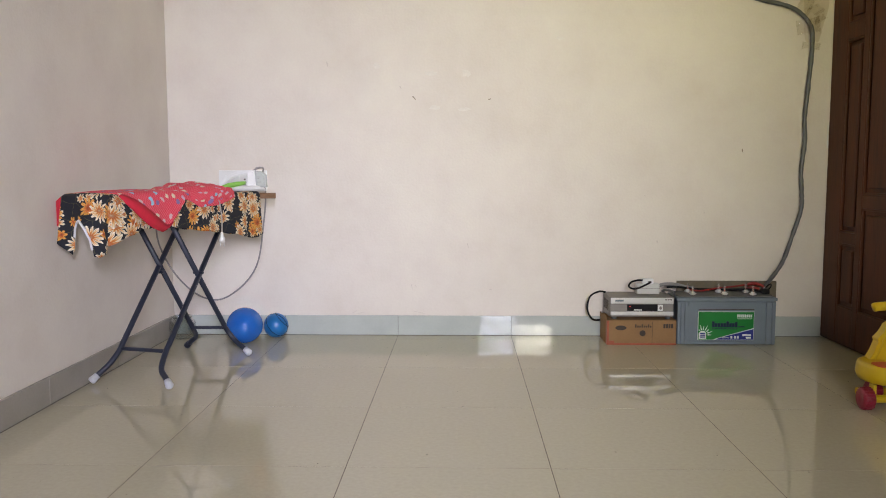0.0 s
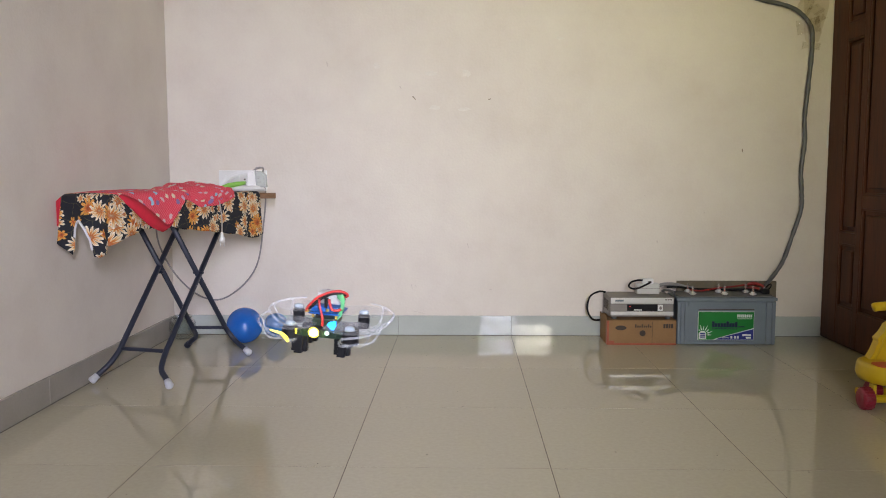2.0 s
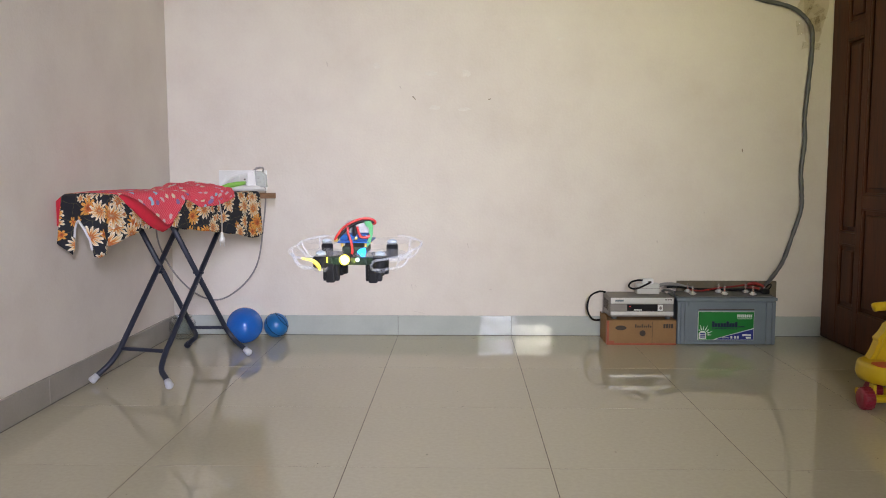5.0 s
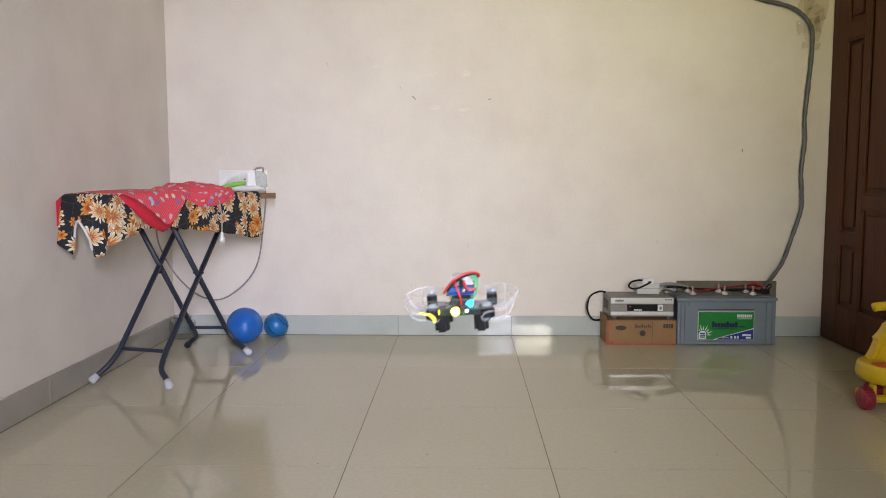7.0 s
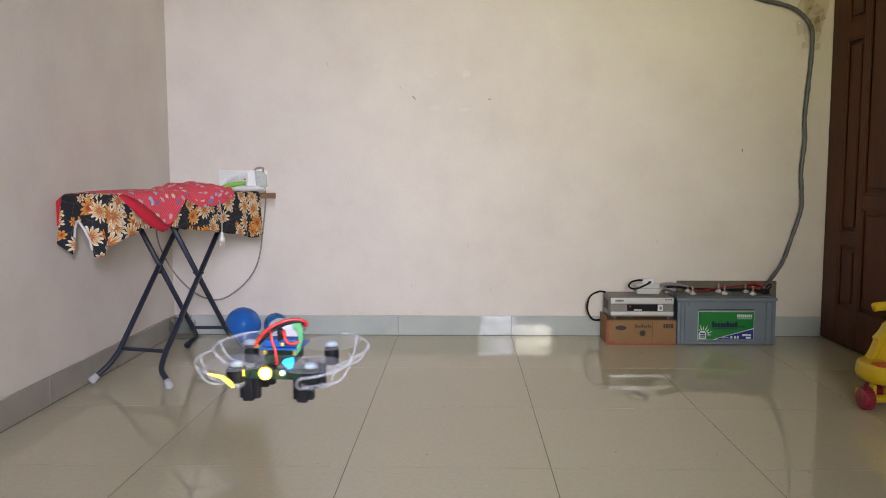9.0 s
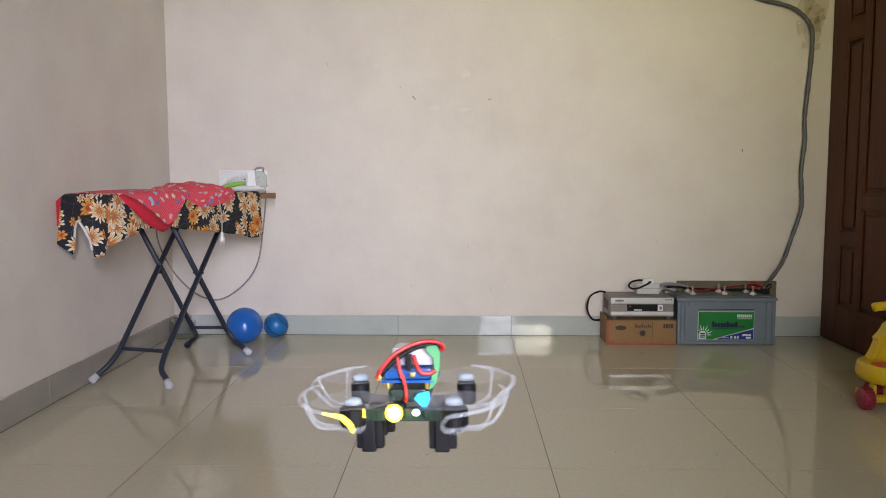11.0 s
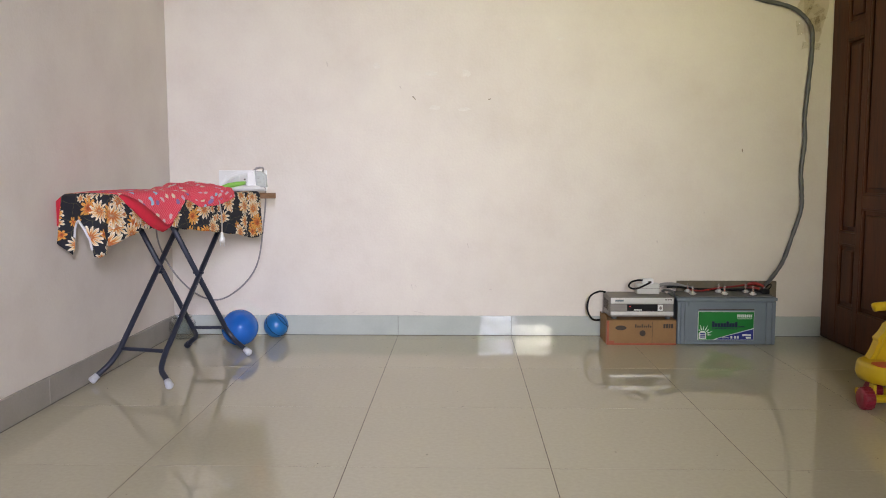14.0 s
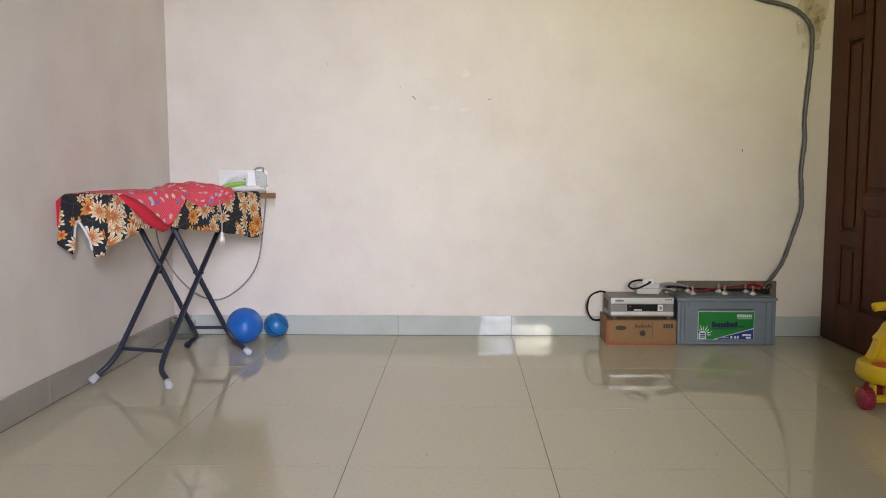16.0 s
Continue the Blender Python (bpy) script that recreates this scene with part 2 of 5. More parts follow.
# leaves added on the outer side of the grille, standing in for foliage beyond
M_LEAF = bpy.data.materials.new("sunlit_leaf")
M_LEAF.use_nodes = True
_n, _l = M_LEAF.node_tree.nodes, M_LEAF.node_tree.links
_mix, _thin = _n.new("ShaderNodeMixShader"), _n.new("ShaderNodeBsdfTranslucent")
_thin.inputs["Color"].default_value = (0.30, 0.46, 0.14, 1)
_n["Principled BSDF"].inputs["Base Color"].default_value = (0.07, 0.12, 0.03, 1)
_mix.inputs[0].default_value = 0.6
_l.new(_n["Principled BSDF"].outputs[0], _mix.inputs[1])
_l.new(_thin.outputs[0], _mix.inputs[2])
_l.new(_mix.outputs[0], _n["Material Output"].inputs["Surface"])
random.seed(21)
leaves = bmesh.new()
for k in range(140):
    x = 0.55 + 0.44 * random.random() ** 1.6
    z = random.uniform(0.90, 2.05)
    m = pose(x, SOUTH - 0.108 + random.uniform(-0.015, 0.015), z, random.uniform(-25, 25), random.uniform(0, 360), random.uniform(-30, 30))
    w, h = random.uniform(0.010, 0.018), random.uniform(0.025, 0.045)
    leaves.faces.new([leaves.verts.new(m @ Vector(p)) for p in ((0, 0, -h), (w, 0.003, -0.2 * h), (0.6 * w, 0.002, 0.5 * h), (0, -0.002, h), (-0.6 * w, 0.002, 0.5 * h), (-w, 0.003, -0.2 * h))])
tagged(link("window_leaves", leaves, M_LEAF), "green leaves added at the grille for the foliage outside, lit from behind", "climbing plant", kind="stuff")

floor = tagged(link("floor", box(WEST - 0.15, EAST + 0.15, SOUTH - 0.15, NORTH + 0.15, -0.1, -0.0005), M_GROUT), "polished beige vitrified floor tiles with dark joints", "floor", kind="structure")


def tile_mesh(x0, x1, y0, y1):
    bm = box(x0, x1, y0, y1, -0.012, 0.0)
    return bm


G = 0.0011
for i in range(-3, 4):
    for j in range(-8, 3):
        x0, x1 = max(WEST, i * TILE + G), min(EAST, (i + 1) * TILE - G)
        y0, y1 = max(SOUTH, j * TILE + G), min(NORTH, (j + 1) * TILE - G)
        if x1 - x0 > 0.01 and y1 - y0 > 0.01:
            link("tile", tile_mesh(x0, x1, y0, y1), M_TILE, floor)

base_n = thing("baseboard", "pale grey-green glazed tile skirting under the wall", "baseboard", kind="structure")
for i in range(-3, 4):
    x0, x1 = max(WEST + 0.012, i * TILE + 0.0008), min(DOOR_FACE - 0.003, (i + 1) * TILE - 0.0008)
    if x1 > x0:
        link("tile", box(x0, x1, NORTH - 0.011, NORTH - 0.0005, 0.0005, 0.105 + 0.0008 * (i % 2), 0.0012, 1), M_SKIRT, base_n)
part("bedding", box(WEST + 0.012, DOOR_FACE - 0.003, NORTH - 0.0095, NORTH - 0.0006, 0.0004, 0.1035), M_GROUT, base_n)
part("dirt_line", box(WEST + 0.012, DOOR_FACE - 0.003, NORTH - 0.0125, NORTH - 0.0095, 0.0002, 0.0022), M_GROUT, base_n, "dark dirty joint along the floor")
base_w = thing("baseboard", "glazed tile skirting along the side wall, coloured a darker beige-grey", "baseboard", kind="structure")
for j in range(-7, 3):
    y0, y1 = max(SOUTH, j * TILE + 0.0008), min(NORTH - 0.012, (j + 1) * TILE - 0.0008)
    link("tile", box(WEST + 0.0005, WEST + 0.011, y0, y1, 0.0005, 0.105 + 0.0008 * (j % 2), 0.0012, 1), M_SKIRT_WEST, base_w)
part("bedding", box(WEST + 0.0006, WEST + 0.0095, SOUTH, NORTH - 0.012, 0.0004, 0.1035), M_GROUT, base_w)
part("dirt_line", box(WEST + 0.0095, WEST + 0.0125, SOUTH, NORTH - 0.012, 0.0002, 0.0022), M_GROUT, base_w, "dark dirty joint along the floor")

# fine grit scattered on the tiles
random.seed(11)
grit = bmesh.new()
for k in range(130):
    x, y, r = random.uniform(-1.15, 2.15), random.uniform(-1.6, 1.28), random.choice((0.0008, 0.001, 0.0013, 0.0022))
    lathe([(r, 0.0001), (r * 0.7, r * 0.5), (0, r * 0.6)], 6, pose(x, y, 0), grit)
tagged(link("floor_grit", grit, M_GROUT), "fine dark grit scattered on the floor tiles", "grit", kind="stuff")


# ---- the panelled door, folded back against the east wall ----
def panel_door():
    d = thing("door_1", "dark brown varnished wooden panelled door standing open", "door", kind="structure")
    y1, y0, top = NORTH - 0.006, 0.262, 2.08
    xs = (DOOR_FACE, DOOR_FACE + 0.036)
    cuts = [(1.152, 0.987), (0.940, 0.637), (0.590, 0.425)]
    rows = [[(0.19, 0.51), (0.565, 1.50), (1.58, 1.95)], [(0.19, 0.69), (0.755, 1.95)], [(0.19, 0.51), (0.565, 1.50), (1.58, 1.95)]]
    stiles = [(y1, 1.152), (0.987, 0.940), (0.637, 0.590), (0.425, y0)]
    for a, b in stiles:
        part("stile", box(xs[0], xs[1], b, a, 0.006, top, 0.004), M_DOOR, d)
    for (a, b), rr in zip(cuts, rows):
        z = 0.006
        for lo, hi in rr + [(top, top)]:
            if lo > z:
                part("rail", box(xs[0] + 0.001, xs[1], b - 0.002, a + 0.002, z, lo, 0.004), M_DOOR, d)
            z = hi
        for lo, hi in rr:
            bm = box(xs[0] + 0.014, xs[1] - 0.004, b, a, lo, hi)
            box(xs[0] + 0.004, xs[0] + 0.02, b + 0.03, a - 0.03, lo + 0.03, hi - 0.03, 0.008, 2, bm=bm)
            part("panel", bm, M_DOOR, d)
            bm = box(xs[0] + 0.002, xs[0] + 0.016, b, b + 0.010, lo, hi, 0.003)
            box(xs[0] + 0.002, xs[0] + 0.016, a - 0.010, a, lo, hi, 0.003, bm=bm)
            box(xs[0] + 0.002, xs[0] + 0.016, b, a, lo, lo + 0.010, 0.003, bm=bm)
            box(xs[0] + 0.002, xs[0] + 0.016, b, a, hi - 0.010, hi, 0.003, bm=bm)
            part("moulding", bm, M_DOOR, d)
    hinge = tube([(DOOR_FACE - 0.004, y1 + 0.001, 0.985), (DOOR_FACE - 0.004, y1 + 0.001, 1.10)], 0.004, 8)
    part("hinge", hinge, M_SILVER, d, "brass-coloured butt hinge")
    return d


panel_door()


# ---- ironing table ----
BC = Vector((-0.905, 0.61, 0))
BV, BU = Vector((0.31, 0.951, 0)).normalized(), Vector((0.951, -0.31, 0)).normalized()
BTOP, S0, S1, HW = 0.765, -0.55, 0.45, 0.12


def board(s, u, z):
    return BC + BV * s + BU * u + Vector((0, 0, z))


def ironing_table():
    t = thing("ironing_table", "folding ironing table on dark blue crossed tube legs", "ironing table")
    part("board", board_mesh(), M_WOOD, t)
    part("end_bar", tube([(-0.72, 1.02, 0.749), (-0.583, 1.065, 0.748)], 0.0145, 6), M_WOOD, t, "bare brown wooden end piece")
    r = 0.0115
    zb = 0.13
    A1, A2 = Vector((-1.087, 0.380, zb)), Vector((-0.876, 0.331, zb))
    B1, B2 = Vector((-0.938, 0.836, zb)), Vector((-0.782, 0.839, zb))
    tA1, tA2 = Vector((-0.955, 0.785, 0.655)), Vector((-0.775, 0.850, 0.655))
    tB1, tB2 = Vector((-1.050, 0.490, 0.665)), Vector((-0.868, 0.395, 0.665))
    F1, F2, F3, F4 = Vector((-1.172, 0.288, 0.014)), Vector((-0.819, 0.211, 0.014)), Vector((-1.014, 0.965, 0.014)), Vector((-0.659, 0.805, 0.014))
    for top, knee, foot, mid in ((tA1, A1, F1, (-1.115, 0.335, 0.075)), (tA2, A2, F2, (-0.876, 0.275, 0.070)),
                                 (tB1, B1, F3, (-0.945, 0.90, 0.075)), (tB2, B2, F4, (-0.742, 0.845, 0.070))):
        way = (knee - top).normalized()
        pts = [top, knee - way * 0.05] + smooth_path([knee - way * 0.03, knee + way * 0.01, mid, (Vector(mid) * 0.45 + foot * 0.55), foot], 6)
        leg = part("leg", tube(pts, r, 12), M_STEEL_BLUE, t, smooth=True)
        d = (pts[-1] - pts[-3]).normalized()
        rear = knee is B1
        part("foot", tube([foot - d * 0.034, foot - d * 0.004, foot + d * 0.003], 0.015, 14, radii=[0.0135, 0.0165, 0.012]), M_STEEL_BLUE if rear else M_WHITE_RUBBER, leg, "" if rear else "white rubber foot cap", smooth=True)
    part("crossbar", tube([A1, A2], 0.008, 10), M_STEEL_BLUE, t)
    part("crossbar", tube([B1, B2], 0.008, 10), M_STEEL_BLUE, t)
    for a, b, c, d in ((A1, tA1, B1, tB1), (A2, tA2, B2, tB2)):
        pa, pb = a + (b - a) * 0.55, c + (d - c) * 0.55
        mid = (pa + pb) / 2
        part("pivot_bolt", tube([mid - BU * 0.024, mid + BU * 0.024], 0.007, 10), M_STEEL_BLUE, t)
    return t


def board_mesh():
    bm = bmesh.new()
    out = [(S0 + 0.012, -0.10), (S0 + 0.012, HW), (S1, HW), (S1, -HW)]
    a = [bm.verts.new(board(s, u, BTOP - 0.02)) for s, u in out]
    b = [bm.verts.new(board(s, u, BTOP)) for s, u in out]
    bm.faces.new(a[::-1])
    bm.faces.new(b)
    for i in range(4):
        bm.faces.new((a[i], a[(i + 1) % 4], b[(i + 1) % 4], b[i]))
    bmesh.ops.recalc_face_normals(bm, faces=bm.faces[:])
    return bm


ironing_table()


# ---- balls ----
ball = thing("ball", "large plain blue rubber ball on the floor", "ball", m=pose(-0.771, 1.142, 0.0905))
part("skin", ball_mesh(0.0905), M_BLUE_BALL, ball, smooth=True)
part("valve", lathe([(0.0, 0.0915), (0.004, 0.0915), (0.005, 0.0895)], 12, pose(0, 0, 0, -100)), M_WHITE_RUBBER, ball, "small white valve")
small_ball = thing("basketball", "small blue toy basketball with black seams", "ball", m=pose(-0.6365, 1.243, 0.064, 12, 6, -14))
R2 = 0.064
part("skin", ball_mesh(R2), M_BLUE_BALL2, small_ball, smooth=True)


def seam(normal, offset):
    """A seam round the ball: the circle in which a plane at that offset cuts it."""
    n = Vector(normal).normalized()
    a = n.orthogonal().normalized()
    b, r = n.cross(a), math.sqrt(1 - offset * offset)
    return tube([R2 * (n * offset + r * (math.cos(q) * a + math.sin(q) * b)) for q in [2 * math.pi * k / 48 for k in range(49)]], 0.0016, 6, cap=False)


for normal, offset in (((0.72, 0.0, 0.69), 0.0), ((0.60, 0.45, 0.66), 0.66), ((-0.66, 0.45, -0.60), 0.66), ((0.1, 1.0, 0.15), 0.12)):
    part("seam", seam(normal, offset), M_BLACK, small_ball)


# ---- cloths on the ironing table ----
def between(table, x):
    """A value of a table of (x, value) pairs, joined by straight lines."""
    if x <= table[0][0]:
        return table[0][1]
    for (a, p), (b, q) in zip(table, table[1:]):
        if x <= b:
            return p + (q - p) * (x - a) / (b - a)
    return table[-1][1]


def sheet(rows, uvs):
    """A cloth from a grid of points, with its own weave coordinates."""
    bm = bmesh.new()
    lay = bm.loops.layers.uv.new("weave")
    vs = [[bm.verts.new(p) for p in r] for r in rows]
    for i in range(len(vs) - 1):
        for j in range(len(vs[0]) - 1):
            f = bm.faces.new((vs[i][j], vs[i + 1][j], vs[i + 1][j + 1], vs[i][j + 1]))
            for lp, (a, b) in zip(f.loops, ((i, j), (i + 1, j), (i + 1, j + 1), (i, j + 1))):
                lp[lay].uv = uvs[a][b]
    return bm


def thicken(ob, d):
    m = ob.modifiers.new("thickness", "SOLIDIFY")
    m.thickness, m.offset = d, 0
    for f in ob.data.polygons:
        f.use_smooth = True
    return ob


def floral():
    """Black cotton printed with cream and orange daisies."""
    m = bpy.data.materials.new("black_daisy_print")
    m.use_nodes = True
    n, l = m.node_tree.nodes, m.node_tree.links
    b = n["Principled BSDF"]
    b.inputs["Roughness"].default_value = 0.85
    uv = n.new("ShaderNodeUVMap")
    uv.uv_map = "weave"

    def math2(op, a, c=None, d=None):
        k = n.new("ShaderNodeMath")
        k.operation = op
        for i, v in enumerate((a, c, d)):
            if v is None:
                continue
            if isinstance(v, (int, float)):
                k.inputs[i].default_value = v
            else:
                l.new(v, k.inputs[i])
        return k.outputs[0]

    colour = None
    ground = n.new("ShaderNodeRGB")
    ground.outputs[0].default_value = (0.010, 0.011, 0.016, 1)
    colour = ground.outputs[0]
    bend = n.new("ShaderNodeTexNoise")
    bend.inputs["Scale"].default_value, bend.inputs["Detail"].default_value = 30.0, 2.0
    l.new(uv.outputs[0], bend.inputs["Vector"])
    warp = n.new("ShaderNodeVectorMath")
    warp.operation, warp.inputs[1].default_value, warp.inputs[2].default_value = "MULTIPLY_ADD", (0.018, 0.018, 0), (-0.009, -0.009, 0)
    l.new(bend.outputs["Color"], warp.inputs[0])
    laid = n.new("ShaderNodeVectorMath")
    laid.operation = "ADD"
    l.new(uv.outputs[0], laid.inputs[0])
    l.new(warp.outputs[0], laid.inputs[1])
    # olive stems behind the flowers
    stem = n.new("ShaderNodeTexVoronoi")
    stem.voronoi_dimensions, stem.feature = "2D", "DISTANCE_TO_EDGE"
    stem.inputs["Scale"].default_value = 17.0
    l.new(laid.outputs[0], stem.inputs["Vector"])
    twig = n.new("ShaderNodeMix")
    twig.data_type = "RGBA"
    l.new(math2("LESS_THAN", stem.outputs["Distance"], 0.009), twig.inputs["Factor"])
    l.new(colour, twig.inputs["A"])
    twig.inputs["B"].default_value = (0.09, 0.085, 0.035, 1)
    colour = twig.outputs["Result"]
    for scale, size, shift, petals, few in ((23.0, 0.42, 7.3, 7, 0.62), (13.5, 0.47, 3.1, 11, 0.58), (10.8, 0.47, 0.35, 13, 0.40)):
        mp = n.new("ShaderNodeMapping")
        mp.inputs["Scale"].default_value = (scale, scale, scale)
        mp.inputs["Location"].default_value = (shift, shift * 0.7, 0)
        l.new(laid.outputs[0], mp.inputs["Vector"])
        vo = n.new("ShaderNodeTexVoronoi")
        vo.voronoi_dimensions = "2D"
        vo.inputs["Scale"].default_value = 1.0
        vo.inputs["Randomness"].default_value = 0.75
        l.new(mp.outputs[0], vo.inputs["Vector"])
        sub = n.new("ShaderNodeVectorMath")
        sub.operation = "SUBTRACT"
        l.new(mp.outputs[0], sub.inputs[0])
        l.new(vo.outputs["Position"], sub.inputs[1])
        xyz = n.new("ShaderNodeSeparateXYZ")
        l.new(sub.outputs[0], xyz.inputs[0])
        rgb = n.new("ShaderNodeSeparateColor")
        l.new(vo.outputs["Color"], rgb.inputs[0])
        ang = math2("ARCTAN2", xyz.outputs[1], xyz.outputs[0])
        turn = math2("MULTIPLY_ADD", rgb.outputs[0], 6.0, math2("MULTIPLY", ang, petals / 2))
        lobes = math2("POWER", math2("ABSOLUTE", math2("COSINE", turn)), 0.8)
        keep = math2("GREATER_THAN", rgb.outputs[1], few)
        edge = math2("MULTIPLY", keep, math2("MULTIPLY", math2("MULTIPLY_ADD", lobes, 0.70, 0.30), math2("MULTIPLY_ADD", rgb.outputs[1], 0.12, size - 0.06)))
        dist = vo.outputs["Distance"]
        inside = math2("LESS_THAN", dist, edge)
        ratio = math2("DIVIDE", dist, edge)
        ramp = n.new("ShaderNodeValToRGB")
        e = ramp.color_ramp.elements
        e[0].position, e[0].color = 0.0, (0.50, 0.36, 0.22, 1)
        e[1].position, e[1].color = 1.0, (0.80, 0.74, 0.60, 1)
        for q, c in ((0.14, (0.42, 0.20, 0.09, 1)), (0.22, (0.46, 0.10, 0.02, 1)), (0.40, (0.62, 0.22, 0.04, 1)), (0.62, (0.72, 0.52, 0.26, 1))):
            x = e.new(q)
            x.color = c
        l.new(ratio, ramp.inputs[0])
        gold = n.new("ShaderNodeValToRGB")
        e = gold.color_ramp.elements
        e[0].position, e[0].color = 0.0, (0.20, 0.07, 0.02, 1)
        e[1].position, e[1].color = 1.0, (0.66, 0.30, 0.06, 1)
        for q, c in ((0.18, (0.34, 0.07, 0.015, 1)), (0.34, (0.58, 0.12, 0.02, 1)), (0.7, (0.70, 0.36, 0.07, 1))):
            x = e.new(q)
            x.color = c
        l.new(ratio, gold.inputs[0])
        hot = n.new("ShaderNodeMix")
        hot.data_type = "RGBA"
        l.new(math2("GREATER_THAN", rgb.outputs[2], 0.62), hot.inputs["Factor"])
        l.new(ramp.outputs[0], hot.inputs["A"])
        l.new(gold.outputs[0], hot.inputs["B"])
        rib = math2("MULTIPLY_ADD", math2("ABSOLUTE", math2("SINE", math2("MULTIPLY", ang, petals * 1.5))), 0.45, 0.62)
        vein = n.new("ShaderNodeHueSaturation")
        l.new(hot.outputs["Result"], vein.inputs["Color"])
        l.new(rib, vein.inputs["Value"])
        mix = n.new("ShaderNodeMix")
        mix.data_type = "RGBA"
        l.new(inside, mix.inputs["Factor"])
        l.new(colour, mix.inputs["A"])
        l.new(vein.outputs[0], mix.inputs["B"])
        colour = mix.outputs["Result"]
    l.new(colour, b.inputs["Base Color"])
    return m


def pink_print():
    """Pink cotton with a fine check and small scattered motifs."""
    m = bpy.data.materials.new("pink_checked_print")
    m.use_nodes = True
    n, l = m.node_tree.nodes, m.node_tree.links
    b = n["Principled BSDF"]
    b.inputs["Roughness"].default_value = 0.8
    uv = n.new("ShaderNodeUVMap")
    uv.uv_map = "weave"
    ck = n.new("ShaderNodeTexChecker")
    ck.inputs["Scale"].default_value = 150
    ck.inputs["Color1"].default_value = (0.72, 0.034, 0.075, 1)
    ck.inputs["Color2"].default_value = (0.78, 0.13, 0.16, 1)
    l.new(uv.outputs[0], ck.inputs["Vector"])
    vo = n.new("ShaderNodeTexVoronoi")
    vo.voronoi_dimensions = "2D"
    vo.inputs["Scale"].default_value = 24
    wob = n.new("ShaderNodeTexNoise")
    wob.inputs["Scale"].default_value = 60
    add = n.new("ShaderNodeMixRGB")
    add.blend_type, add.inputs[0].default_value = "ADD", 0.018
    l.new(uv.outputs[0], wob.inputs["Vector"])
    l.new(uv.outputs[0], add.inputs[1])
    l.new(wob.outputs["Color"], add.inputs[2])
    l.new(add.outputs[0], vo.inputs["Vector"])
    lt = n.new("ShaderNodeMath")
    lt.operation, lt.inputs[1].default_value = "LESS_THAN", 0.24
    l.new(vo.outputs["Distance"], lt.inputs[0])
    sep = n.new("ShaderNodeSeparateColor")
    l.new(vo.outputs["Color"], sep.inputs[0])
    ramp = n.new("ShaderNodeValToRGB")
    ramp.color_ramp.interpolation = "CONSTANT"
    e = ramp.color_ramp.elements
    e[0].position, e[0].color = 0, (0.74, 0.06, 0.11, 1)
    e[1].position, e[1].color = 0.85, (0.30, 0.55, 0.68, 1)
    for q, c in ((0.2, (0.72, 0.62, 0.45, 1)), (0.36, (0.66, 0.44, 0.44, 1)), (0.55, (0.25, 0.16, 0.34, 1)), (0.7, (0.62, 0.42, 0.52, 1))):
        x = e.new(q)
        x.color = c
    l.new(sep.outputs[0], ramp.inputs[0])
    some = n.new("ShaderNodeMath")
    some.operation, some.inputs[1].default_value = "GREATER_THAN", 0.2
    l.new(sep.outputs[0], some.inputs[0])
    both = n.new("ShaderNodeMath")
    both.operation = "MULTIPLY"
    l.new(lt.outputs[0], both.inputs[0])
    l.new(some.outputs[0], both.inputs[1])
    mix = n.new("ShaderNodeMix")
    mix.data_type = "RGBA"
    l.new(both.outputs[0], mix.inputs["Factor"])
    l.new(ck.outputs["Color"], mix.inputs["A"])
    l.new(ramp.outputs[0], mix.inputs["B"])
    l.new(mix.outputs["Result"], b.inputs["Base Color"])
    return m


M_FLORAL, M_PINK = floral(), pink_print()
M_HEM = material("dark_red_cotton", (0.52, 0.014, 0.035), 0.8, vary=0.12, scale=30)
M_HEM_WHITE = material("white_cotton_tape", (0.7, 0.7, 0.72), 0.8, vary=0.08, scale=30)
RIM = HW + 0.006


def over_edge(a, drop, top):
    """Across the board: a runs over the flat and then down the side; gives (u, z)."""
    r = 0.018
    flat = RIM - r
    if a <= flat:
        return a, top
    q = (a - flat) / r
    if q < math.pi / 2:
        return flat + r * math.sin(q), top - r * (1 - math.cos(q))
    return RIM, top - r - (a - flat - r * math.pi / 2)


SIDE_LOW = [(-0.56, 0.583), (-0.50, 0.612), (-0.39, 0.642), (-0.22, 0.637), (-0.04, 0.614), (0.167, 0.588), (0.35, 0.553), (0.42, 0.551), (0.45, 0.562)]
END_LOW = [(-0.13, 0.640), (-0.106, 0.606), (-0.062, 0.553), (-0.050, 0.575), (-0.042, 0.645), (-0.02, 0.676), (0.0, 0.684), (0.030, 0.655), (0.050, 0.610), (0.058, 0.552), (0.070, 0.546), (0.10, 0.565), (0.132, 0.583)]


